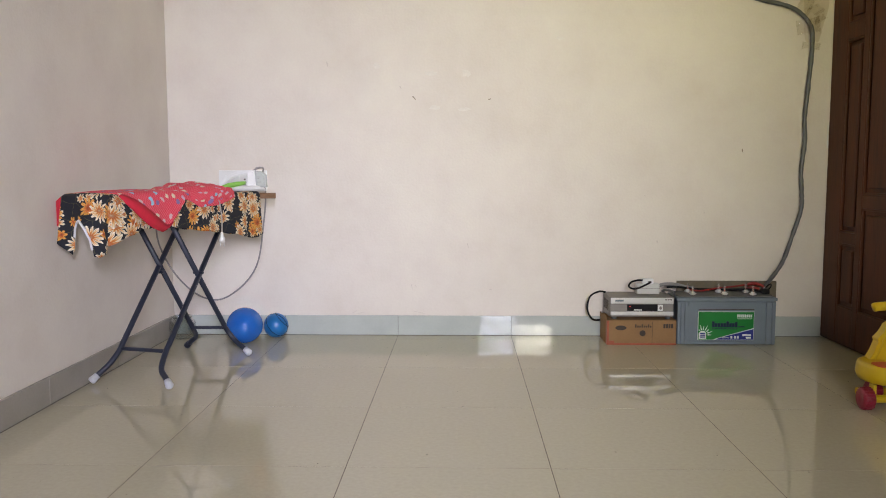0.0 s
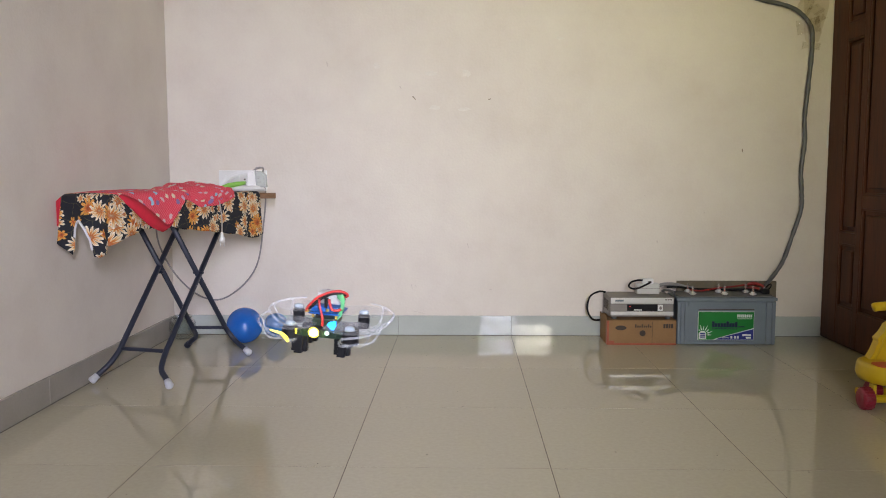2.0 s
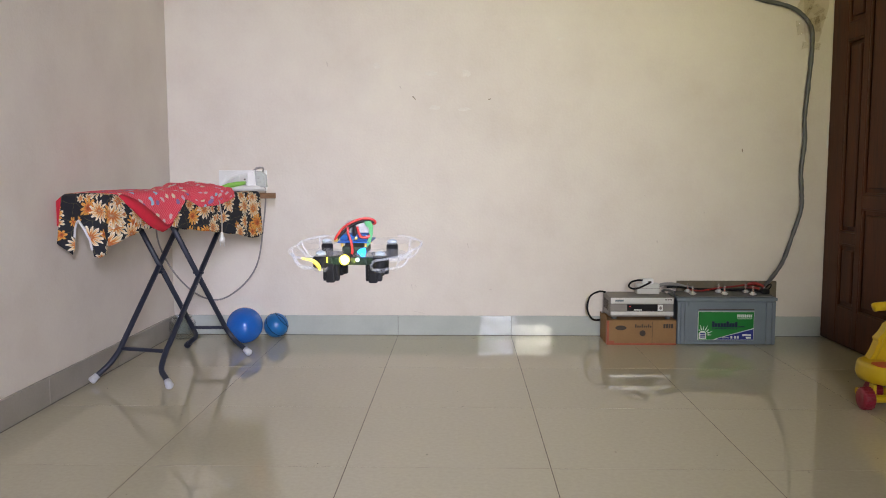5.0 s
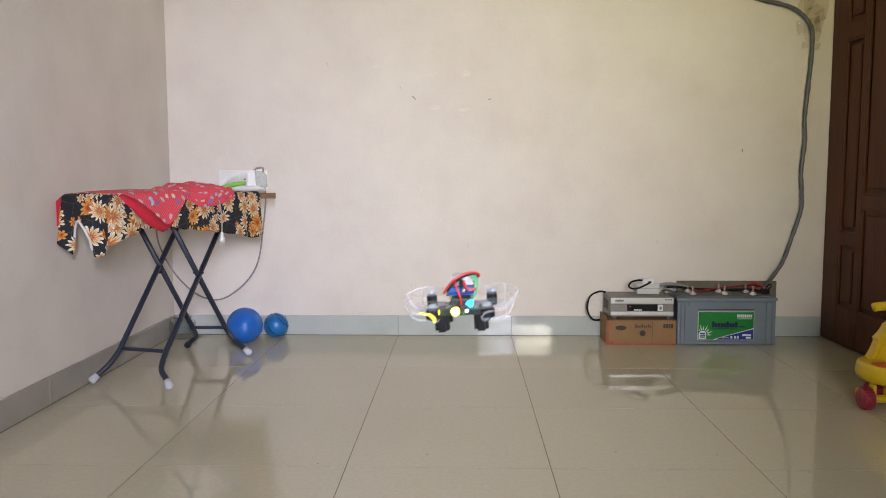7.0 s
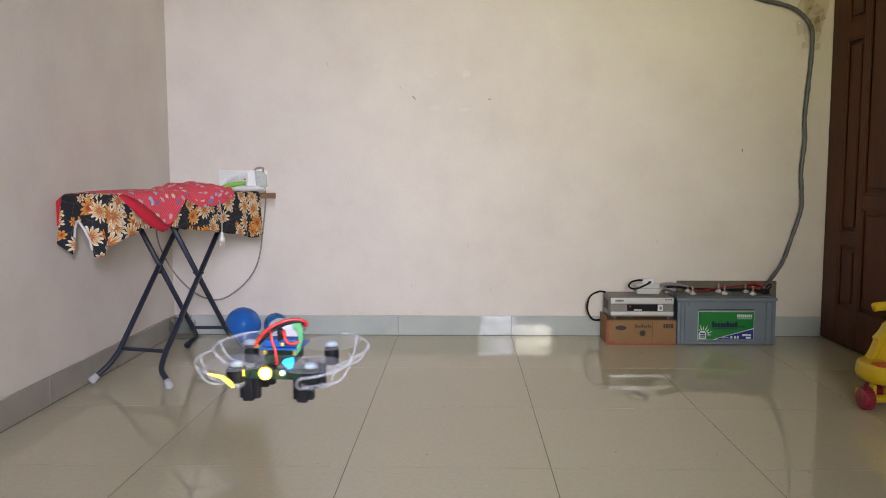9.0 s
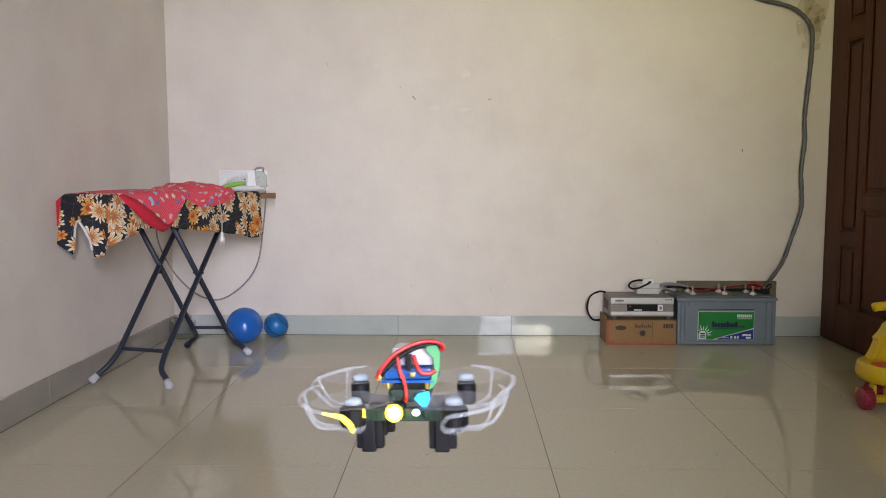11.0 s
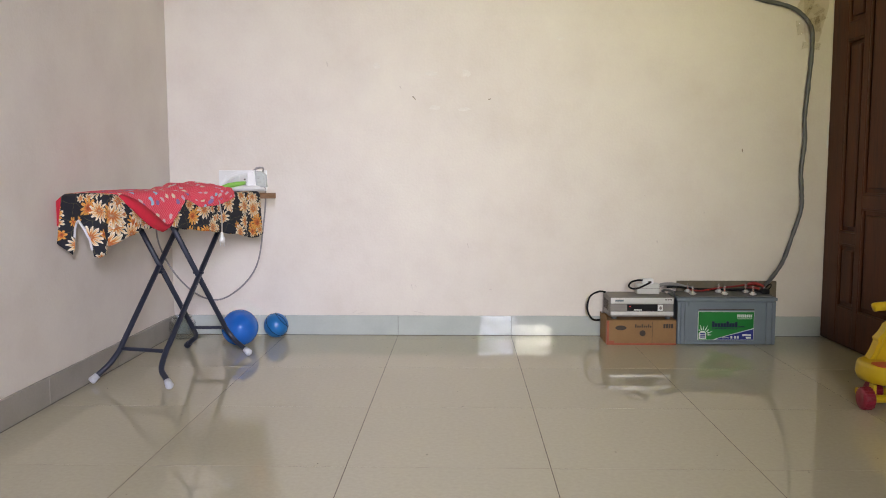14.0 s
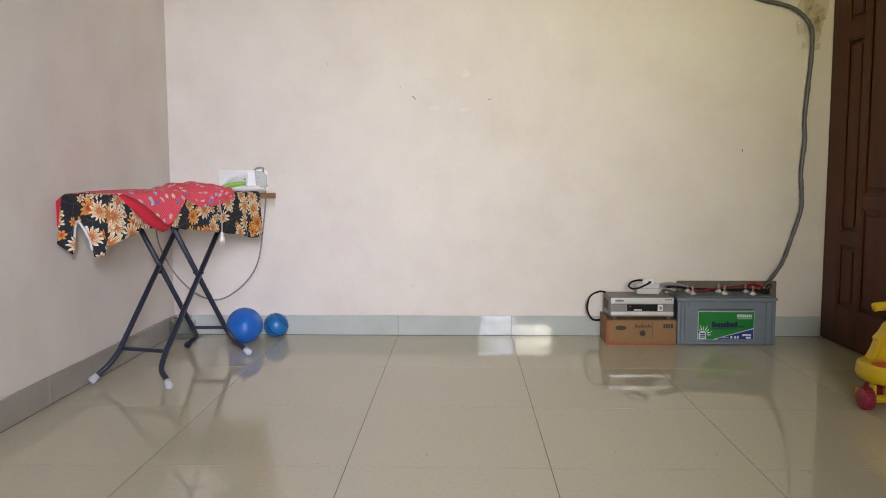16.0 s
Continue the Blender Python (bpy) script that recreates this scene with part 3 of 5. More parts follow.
def floral_cloth():
    top = BTOP + 0.006
    cloth = tagged(new("floral_cloth"), "black cotton cloth printed with orange and cream daisies", "tablecloth")
    rows, uvs = [], []
    ns, nw = 84, 40
    for i in range(ns + 1):
        s = S0 + 0.010 + (S1 - S0 - 0.008) * i / ns
        low = between(SIDE_LOW, s) + 0.002 * math.sin(s * 61)
        length = (RIM - 0.018) + 0.018 * math.pi / 2 + (top - 0.018 - low)
        r, q = [], []
        for j in range(nw + 1):
            start = -RIM + 0.036 * max(0.0, 1 - (s - S0) / 0.08)
            a = start + (length - start) * j / nw
            u, z = over_edge(a, 0, top)
            hang = max(0.0, top - 0.02 - z)
            out = hang * (0.05 + 0.10 * math.sin(s * 26 + 1.3) + 0.04 * math.sin(s * 61 + 2))
            z += 0.014 * math.exp(-(u / 0.16) ** 2) * math.exp(-((s - S0) / 0.15) ** 2) * (1 if hang == 0 else max(0, 1 - hang / 0.04))
            near = max(0.0, 1 - (s - S0 - 0.010) / 0.05) ** 2
            fall = max(0.0, hang + 0.012) * (0.10 + 0.14 * math.sin(RIM * 45 + 0.8)) + 0.001
            r.append(board(s - near * (fall + 0.018 * min(1, hang / 0.02)), u + max(-0.002, out), z))
            q.append((s + 0.9, a + 0.4))
        rows.append(r)
        uvs.append(q)
    thicken(part("long_fall", sheet(rows, uvs), M_FLORAL, cloth), 0.0015)
    rows, uvs = [], []
    for i in range(61):
        u = -0.100 + (RIM + 0.100) * i / 60
        low = between(END_LOW, u)
        r, q = [], []
        for j in range(19):
            d = (top + 0.014 - low) * j / 18
            z = top + 0.014 * math.exp(-(u / 0.16) ** 2) - d
            if d < 0.018:
                out = math.sqrt(max(0, 0.018 ** 2 - (0.018 - d) ** 2)) - 0.012
            else:
                out = 0.006 + (d - 0.018) * (0.10 + 0.14 * math.sin(u * 45 + 0.8))
            near = max(0.0, 1 - (RIM - u) / 0.04) ** 2
            fall = max(0.0, d - 0.03) * (0.05 + 0.10 * math.sin(S0 * 26 + 1.3) + 0.04 * math.sin(S0 * 61 + 2))
            r.append(board(S0 - out, u + near * max(0, fall) + near * 0.002, z))
            q.append((u + 0.23, d + 0.13))
        rows.append(r)
        uvs.append(q)
    thicken(part("end_fall", sheet(rows, uvs), M_FLORAL, cloth), 0.0015)
    pts = []
    for k in range(15):
        u = -0.045 + 0.10 * k / 14
        low = between(END_LOW, u)
        d = top + 0.014 - low
        pts.append(board(S0 - (0.008 + (d - 0.018) * (0.10 + 0.14 * math.sin(u * 45 + 0.8))), u, low))
    part("hem", tube(pts, 0.0045, 6), M_HEM_WHITE, cloth, "white turned hem")
    return cloth


floral_cloth()


def under_quilt():
    """The red quilted pad that shows past the near end."""
    rows, uvs = [], []
    for i in range(13):
        low = 0.652 + 0.010 * abs(i / 12 - 0.5)
        r = []
        for j in range(13):
            d = (BTOP + 0.012 - low) * j / 12
            left = -0.100 - 0.072 * math.sin(min(1, d / 0.085) * math.pi / 2) + 0.030 * (j / 12) ** 6
            u = left + (-0.072 - left) * i / 12
            r.append(board(S0 + 0.017 - 0.012 * math.sqrt(min(1, d / 0.03)), u, BTOP + 0.014 - d))
        rows.append(r)
        uvs.append([(a * 0.01, i * 0.01) for a in range(13)])
    q = link("quilted_pad", sheet(rows, uvs), M_HEM)
    thicken(q, 0.007)
    return tagged(q, "dark red quilted pad under the cloth", "pad")


under_quilt()

PINK_LOW = [(-0.50, 0.779), (-0.47, 0.765), (-0.416, 0.733), (-0.34, 0.676), (-0.27, 0.641), (-0.245, 0.645), (-0.184, 0.701), (-0.127, 0.752), (-0.08, 0.735), (-0.034, 0.713), (0.088, 0.719), (0.17, 0.733), (0.225, 0.752)]


def pink_cover():
    c = tagged(new("pink_cover"), "pink checked cotton cover with small motifs and red lining", "bed cover")
    base = BTOP + 0.014
    rows, uvs, edge = [], [], []
    ns, nw = 72, 40
    for i in range(ns + 1):
        s = -0.50 + 0.725 * i / ns
        rise = 0.034 * math.exp(-((s - 0.12) / 0.16) ** 2) + 0.012 * math.exp(-((s + 0.30) / 0.2) ** 2)
        low = between(PINK_LOW, s)
        r, q = [], []
        top = base + rise * 0.6
        length = max(RIM - 0.03, (RIM - 0.018) + 0.018 * math.pi / 2 + (top - 0.018 - low))
        start = -RIM + 0.02 + 0.05 * max(0, -s - 0.3)
        for j in range(nw + 1):
            a = start + (length - start) * j / nw
            u, z = over_edge(a, 0, top)
            hang = max(0.0, top - 0.02 - z)
            lift = rise * 0.5 * (1 - min(1, abs(a + 0.02) / 0.12) ** 2) if hang == 0 else 0
            fold = 0.005 * math.sin(s * 70 + a * 30) * math.exp(-((s - 0.05) / 0.13) ** 2)
            fold += 0.012 * math.exp(-((s + 0.02 - (a - 0.1) * 0.8) / 0.025) ** 2) * (1 if a > 0.04 else max(0, a / 0.04))
            fold -= 0.008 * math.exp(-((s + 0.10 - (a - 0.1) * 0.5) / 0.03) ** 2) * (1 if a > 0.06 else max(0, a / 0.06))
            crease = noise.noise(Vector((s * 13, a * 17, 3.1))) + 0.5 * noise.noise(Vector((s * 34, a * 29, 8.4)))
            fold += 0.007 * crease * (0.35 + 0.65 * math.exp(-((s - 0.08) / 0.16) ** 2))
            out = 0.010 + hang * (0.10 + 0.06 * math.sin(s * 30))
            k = min(1, hang / 0.02)
            r.append(board(s, u + out * k + max(0, fold) * k, z + lift + fold * (1 - k)))
            q.append((s + 0.7, a + 0.5))
        rows.append(r)
        uvs.append(q)
        edge.append(r[-1])
    thicken(part("cover", sheet(rows, uvs), M_PINK, c), 0.003)
    # the rumpled flap that is doubled over at the far end
    lap, uv3 = [], []
    for i in range(33):
        s = -0.075 + 0.315 * i / 32
        e = math.sin(math.pi * min(1.0, max(0.0, i / 32))) ** 0.6
        head, foot = 0.800 - 0.012 * abs(i / 16 - 1.1), 0.729 + 0.012 * (i / 32) + 0.020 * (1 - e)
        r, q = [], []
        for j in range(17):
            w = j / 16
            bulge = e * (0.030 * math.sin(math.pi * (0.15 + 0.75 * w)) + 0.006 * noise.noise(Vector((s * 24, w * 3.0, 1.7))))
            u = RIM - 0.075 * (1 - w) ** 2 + bulge + 0.006
            z = head + (foot - head) * w ** 1.6 + 0.006 * noise.noise(Vector((s * 17, w * 2.2, 5.2)))
            r.append(board(s + 0.012 * math.sin(w * 5), u, z))
            q.append((s * 0.9 + 1.3, w * 0.13 + 0.9))
        lap.append(r)
        uv3.append(q)
    thicken(part("flap", sheet(lap, uv3), M_PINK, c), 0.003)
    strip, uv2 = [], []
    for i, s in enumerate([-0.50 + 0.725 * k / ns for k in range(28)]):
        p = edge[i]
        wide = 0.006 + 0.034 * math.sin(math.pi * min(1, i / 27)) ** 0.8 + 0.006 * i / 27
        strip.append([p + BU * 0.004 + Vector((0, 0, wide * 0.4)) + BV * 0.004, p + BU * 0.010 - BV * wide * 0.2, p + BU * 0.004 - BV * wide * 0.75 - Vector((0, 0, wide * 0.55))])
        uv2.append([(0, 0), (0, 0.01), (0, 0.02)])
    thicken(part("lining", sheet(strip, uv2), M_HEM, c, "dark red turned-up lining"), 0.003)
    return c


pink_cover()


# ---- iron, its flex and the wall socket ----
M_TANK = clear("translucent_grey_tank", (0.62, 0.66, 0.64), 0.2, 0.6)


def iron():
    m = Matrix.Translation((-0.722, 1.0, BTOP + 0.008)) @ pose(0, 0, 0, 0, 0, 186)
    t = thing("steam_iron", "white and lime green electric iron on the table", "iron", m=m)

    def hull(levels, n=20):
        bm = bmesh.new()
        rings = []
        for z, length, width, back in levels:
            ring = []
            for k in range(n):
                a = 2 * math.pi * k / n
                x, y = math.cos(a), math.sin(a)
                px = x * length if x > 0 else x * back
                py = y * width * (1 - 0.55 * max(0, x) ** 1.5)
                ring.append(bm.verts.new((px, py, z)))
            rings.append(ring)
        for a, b in zip(rings, rings[1:]):
            for k in range(n):
                bm.faces.new((a[k], a[(k + 1) % n], b[(k + 1) % n], b[k]))
        bm.faces.new(rings[0][::-1])
        bm.faces.new(rings[-1])
        return bm

    def profile(outline, wide, bevel):
        bm = slab(outline, -wide / 2, wide / 2)
        bmesh.ops.bevel(bm, geom=[e for e in bm.edges if abs(e.verts[0].co.y - e.verts[1].co.y) < 1e-6], offset=bevel, segments=3, affect="EDGES")
        return bm

    part("soleplate", hull([(0.0, 0.120, 0.052, 0.105), (0.007, 0.122, 0.054, 0.108)]), M_SILVER, t, smooth=False)
    part("skirt", hull([(0.0075, 0.118, 0.052, 0.102), (0.012, 0.114, 0.050, 0.100), (0.020, 0.070, 0.044, 0.096), (0.026, 0.030, 0.036, 0.090)]), M_WHITE, t, smooth=True)
    part("side_shell", profile([(0.117, 0.010), (0.100, 0.026), (0.070, 0.038), (0.030, 0.045), (-0.008, 0.047), (-0.014, 0.040), (-0.004, 0.030), (0.040, 0.019), (0.080, 0.010)], 0.074, 0.006), M_LIME, t, "lime green body shell")
    part("handle", profile([(0.118, 0.018), (0.112, 0.036), (0.092, 0.062), (0.066, 0.083), (0.035, 0.095), (0.0, 0.100), (-0.040, 0.101), (-0.040, 0.078), (-0.010, 0.078), (0.026, 0.073), (0.054, 0.060), (0.076, 0.042), (0.094, 0.026)], 0.034, 0.006), M_WHITE, t)
    part("pillar", profile([(-0.014, 0.020), (-0.018, 0.086), (-0.026, 0.1015), (-0.056, 0.0995), (-0.062, 0.020)], 0.046, 0.007), M_WHITE, t)
    tank = part("tank", profile([(-0.0625, 0.018), (-0.057, 0.097), (-0.090, 0.094), (-0.108, 0.078), (-0.111, 0.018)], 0.062, 0.009), M_TANK, t, "translucent grey water tank")
    for za, w in ((0.066, 0.016), (0.058, 0.010), (0.042, 0.018)):
        part("print_bar", box(-0.070 - w, -0.070, 0.0312, 0.0318, za, za + 0.0025), M_GREY_METAL, tank)
    part("filler", box(-0.012, -0.004, 0.017, 0.0185, 0.052, 0.060, 0.001), M_INK, t)
    part("flex_sleeve", tube([(-0.050, 0, 0.098), (-0.062, 0, 0.110), (-0.082, 0, 0.113)], 0.0055, 8), M_CABLE_GREY, t, "ribbed grey flex sleeve")
    return t


iron()
flex = tube(smooth_path([(-0.641, 1.008, 0.886), (-0.632, 1.03, 0.880), (-0.652, 1.08, 0.84), (-0.646, 1.12, 0.751), (-0.661, 1.12, 0.595), (-0.694, 1.12, 0.409), (-0.772, 1.12, 0.293), (-0.89, 1.12, 0.22), (-0.992, 1.08, 0.251), (-1.066, 0.98, 0.368), (-1.125, 0.96, 0.493), (-1.12, 0.90, 0.60), (-1.06, 0.80, 0.70), (-0.98, 0.72, 0.735)], 8), 0.0042, 8)
tagged(link("iron_flex", flex, M_CABLE_GREY, smooth=True), "thin grey mains flex of the iron, hanging in a loop", "cable")


M_CORD = material("pale_grey_cord", (0.42, 0.40, 0.36), 0.6, vary=0.1)


def hanging_plug():
    t = thing("hanging_plug", "pale two-pin plug hanging on its cord before the cloth", "plug")
    top, low = board(0.09, 0.152, 0.735), board(0.083, 0.162, 0.580)
    part("cord", tube(smooth_path([board(0.092, 0.135, 0.745), board(0.092, 0.146, 0.735), top - Vector((0, 0, 0.02)), (top + low) / 2 + BU * 0.004, low], 6), 0.0026, 8), M_CORD, t, smooth=True)
    m = Matrix.Translation(low) @ pose(0, 0, 0, 0, 0, 20)
    part("body", lathe([(0, 0.020), (0.005, 0.018), (0.008, 0.0), (0.0125, -0.010), (0.0125, -0.028), (0, -0.029)], 12, m), M_WHITE, t, smooth=True)
    for d in (-0.008, 0.008):
        part("pin", tube([m @ Vector((d, 0, -0.029)), m @ Vector((d, 0, -0.046))], 0.0022, 8), M_SILVER, t)
    return t


hanging_plug()


def socket_plate():
    t = thing("wall_socket", "white switch and socket plate on the wall", "socket")
    y = NORTH
    part("plate", box(-0.938, -0.684, y - 0.012, y - 0.0005, 0.768, 0.874, 0.004), M_WHITE, t)
    for x in (-0.905, -0.855, -0.80):
        part("rocker", box(x, x + 0.030, y - 0.0165, y - 0.0125, 0.798, 0.846, 0.002), M_PRINT_WHITE, t)
    for dx, dz in ((-0.728, 0.838), (-0.742, 0.808), (-0.714, 0.808), (-0.832, 0.821)):
        part("hole", lathe([(0, -0.0125), (0.0045, -0.0125), (0.0045, -0.0121)], 12, pose(dx, y, dz, -90) @ Matrix.Scale(-1, 4, (0, 0, 1))), M_INK, t)
    return t


socket_plate()


# ---- battery, inverter, carton ----
BY = 1.098


M_GAUGE = clear("clear_gauge_plastic", (0.75, 0.74, 0.72), 0.1, 0.22)


def battery():
    b = thing("inverter_battery", "blue-grey tubular inverter battery with a green label", "battery")
    x0, x1, y0, y1 = 1.413, 1.908, BY, 1.283
    case = part("case", box(x0 + 0.006, x1 - 0.006, y0 + 0.008, y1 - 0.004, 0.0, 0.221, 0.006), M_CASE, b)
    for a, c in ((x0 + 0.004, 1.432), (1.434, 1.452), (1.454, 1.470), (1.858, 1.884), (1.886, x1 - 0.004)):
        part("rib", box(a, c, y0 + 0.001, y0 + 0.02, 0.002, 0.217, 0.003), M_CASE, case)
    part("border", box(1.472, 1.856, y0 + 0.002, y0 + 0.02, 0.196, 0.216, 0.003), M_CASE, case)
    part("border", box(1.472, 1.856, y0 + 0.002, y0 + 0.02, 0.002, 0.016, 0.003), M_CASE, case)
    part("groove", box(1.523, 1.798, y0 + 0.0065, y0 + 0.012, 0.177, 0.1805), M_INK, case, "thin dark groove")
    part("lid", box(x0 - 0.002, x1 + 0.002, y0 - 0.003, y1, 0.2215, 0.238, 0.005), M_CASE, b)
    top = part("top_plate", box(x0 + 0.012, x1 - 0.012, y0 + 0.012, y1 - 0.008, 0.2385, 0.246, 0.004), M_LID, b, "dusty grey top plate")
    lab = part("label", box(1.521, 1.799, y0 + 0.0055, y0 + 0.009, 0.024, 0.168), M_PRINT_WHITE, b, "green and navy printed label")
    f = y0 + 0.0030
    part("green_field", slab([(1.523, 0.168 - 0.002), (1.797, 0.166), (1.797, 0.085), (1.61, 0.032), (1.60, 0.026), (1.523, 0.026)], f, f + 0.003), M_GREEN, lab)
    part("navy_field", slab([(1.797, 0.080), (1.797, 0.026), (1.612, 0.026), (1.625, 0.033)], f, f + 0.003), M_NAVY, lab)
    g = f - 0.0012

    def bar(xa, xb, za, zb, mat):
        part("print_bar", box(xa, xb, g, g + 0.0012, za, zb), mat, lab)

    for k in range(9):      # the large dark word as a plain shape
        xa = 1.590 + k * 0.0142
        bar(xa, xa + 0.0128, 0.089, (0.119, 0.110, 0.110, 0.110, 0.110, 0.119, 0.110, 0.110, 0.116)[k], M_DEEP)
    bar(1.720, 1.752, 0.0895, 0.094, M_DEEP)
    bar(1.590, 1.716, 0.0795, 0.083, M_DEEP)
    for k in range(8):
        xa = 1.714 + k * 0.0095
        bar(xa, xa + 0.0068, 0.139, 0.154, M_PRINT_WHITE)
    bar(1.714, 1.789, 0.131, 0.1335, M_PRINT_WHITE)
    bar(1.742, 1.785, 0.045, 0.054, M_PRINT_WHITE)
    bar(1.760, 1.785, 0.032, 0.040, M_PRINT_WHITE)
    bar(1.640, 1.676, 0.034, 0.037, M_PRINT_WHITE)
    for xa in (1.684, 1.702, 1.716):
        bar(xa, xa + 0.009, 0.032, 0.045, M_PRINT_WHITE)
    badge = [(1.526, 0.029), (1.562, 0.029), (1.562, 0.052)] + [(1.544 + 0.019 * math.cos(a), 0.052 + 0.019 * math.sin(a)) for a in [math.pi * k / 10 for k in range(11)]] + [(1.526, 0.052)]
    part("badge", slab(badge, g, g + 0.0012), M_PRINT_WHITE, lab, "white warranty badge")
    for a, c in ((0.034, 0.038), (0.042, 0.049), (0.053, 0.061)):
        part("print_bar", box(1.532, 1.557, g - 0.001, g, a, c), M_NAVY, lab)
    for k in range(9):
        a = radians(8 + 20.5 * k - 8)
        ca, sa = math.cos(a), math.sin(a)
        r0, r1 = 0.026, 0.047 + 0.008 * (k % 2)
        cx, cz = 1.544, 0.050
        if cx + r1 * ca < 1.526:
            r1 = (cx - 1.526) / max(1e-3, -ca)
        if r1 > r0 + 0.004:
            part("sun_ray", slab([(cx + r0 * ca - 0.003 * sa, cz + r0 * sa + 0.003 * ca), (cx + r1 * ca, cz + r1 * sa), (cx + r0 * ca + 0.003 * sa, cz + r0 * sa - 0.003 * ca)], g, g + 0.0012), M_PRINT_WHITE, lab)
    for x, y in ((1.504, 1.150), (1.663, 1.150), (1.802, 1.140), (1.502, 1.232), (1.660, 1.232), (1.798, 1.232)):
        plug = part("vent_plug", lathe([(0.013, 0.246), (0.013, 0.2495), (0.018, 0.250), (0.018, 0.254), (0.012, 0.2545), (0.0095, 0.261), (0, 0.262)], 14, pose(x, y, 0)), M_TERMINAL, b, "white vent plug with float gauge", smooth=False)
        part("gauge_tube", lathe([(0.0055, 0.2622), (0.0055, 0.288), (0.0035, 0.291), (0, 0.2915)], 12, pose(x, y, 0)), M_GAUGE, plug, "clear float gauge tube", smooth=True)
        part("float", lathe([(0.0022, 0.2622), (0.0022, 0.280), (0, 0.281)], 8, pose(x, y, 0)), M_TAPE, plug)
    return b


battery()
tagged(link("wooden_plank", box(1.462, 1.976, 1.288, 1.304, 0.0, 0.297, 0.002), M_PLANK), "brown fibre board standing behind the battery", "board")


def wires():
    red = tube(smooth_path([(1.50, 1.235, 0.262), (1.56, 1.215, 0.256), (1.66, 1.236, 0.268), (1.74, 1.25, 0.274), (1.80, 1.25, 0.282), (1.85, 1.25, 0.285), (1.89, 1.262, 0.275)], 6), 0.0040, 8)
    tagged(link("red_battery_lead", red, M_LEAD, smooth=True), "red battery lead lying across the battery top", "cable")
    blk = tube(smooth_path([(1.40, 1.255, 0.27), (1.46, 1.25, 0.272), (1.54, 1.255, 0.26), (1.70, 1.245, 0.258), (1.82, 1.225, 0.262), (1.865, 1.20, 0.256), (1.885, 1.19, 0.252)], 6), 0.006, 8)
    tagged(link("black_battery_lead", blk, M_BLACK, smooth=True), "black battery lead lying across the battery top", "cable")
    clamp = thing("battery_clamp", "black terminal clamp with red lead end", "clamp")
    part("jaw", box(1.862, 1.898, 1.17, 1.21, 0.246, 0.272, 0.005), M_BLACK, clamp)
    part("bolt", lathe([(0.007, 0.272), (0.007, 0.28), (0, 0.281)], 8, pose(1.88, 1.19, 0)), M_SILVER, clamp)
    part("sleeve", tube(smooth_path([(1.815, 1.25, 0.283), (1.84, 1.245, 0.292), (1.872, 1.225, 0.285), (1.884, 1.20, 0.272)], 6), 0.0075, 10), M_LEAD, clamp, "red insulating sleeve", smooth=True)
    part("sleeve", tube(smooth_path([(1.80, 1.235, 0.262), (1.83, 1.228, 0.272), (1.862, 1.215, 0.268)], 6), 0.006, 10), M_LEAD, clamp, "red insulating sleeve", smooth=True)
    part("tail", tube(smooth_path([(1.875, 1.18, 0.272), (1.885, 1.165, 0.292), (1.905, 1.18, 0.296), (1.915, 1.21, 0.275), (1.900, 1.23, 0.255)], 6), 0.0032, 8), M_BLACK, clamp, "thin black wire tail", smooth=True)
    post = lathe([(0.014, 0.246), (0.014, 0.270), (0.010, 0.274), (0, 0.275)], 14, pose(1.882, 1.255, 0))
    part("post", post, M_LID, clamp, "grey terminal post cover")
    grey = tube(smooth_path([(1.345, 1.235, 0.275), (1.38, 1.24, 0.286), (1.43, 1.25, 0.285), (1.49, 1.262, 0.272), (1.55, 1.27, 0.256)], 6), 0.009, 10)
    tagged(link("grey_cable", grey, M_CABLE_GREY, smooth=True), "thick grey cable between the adapter and the battery", "cable")
    loop = tube(smooth_path([(1.402, 1.20, 0.19), (1.408, 1.14, 0.235), (1.40, 1.13, 0.262), (1.385, 1.20, 0.262), (1.375, 1.24, 0.25)], 6), 0.007, 8)
    tagged(link("black_cable", loop, M_CONDUIT, smooth=True), "dark cable bundle between inverter and battery", "cable")


wires()


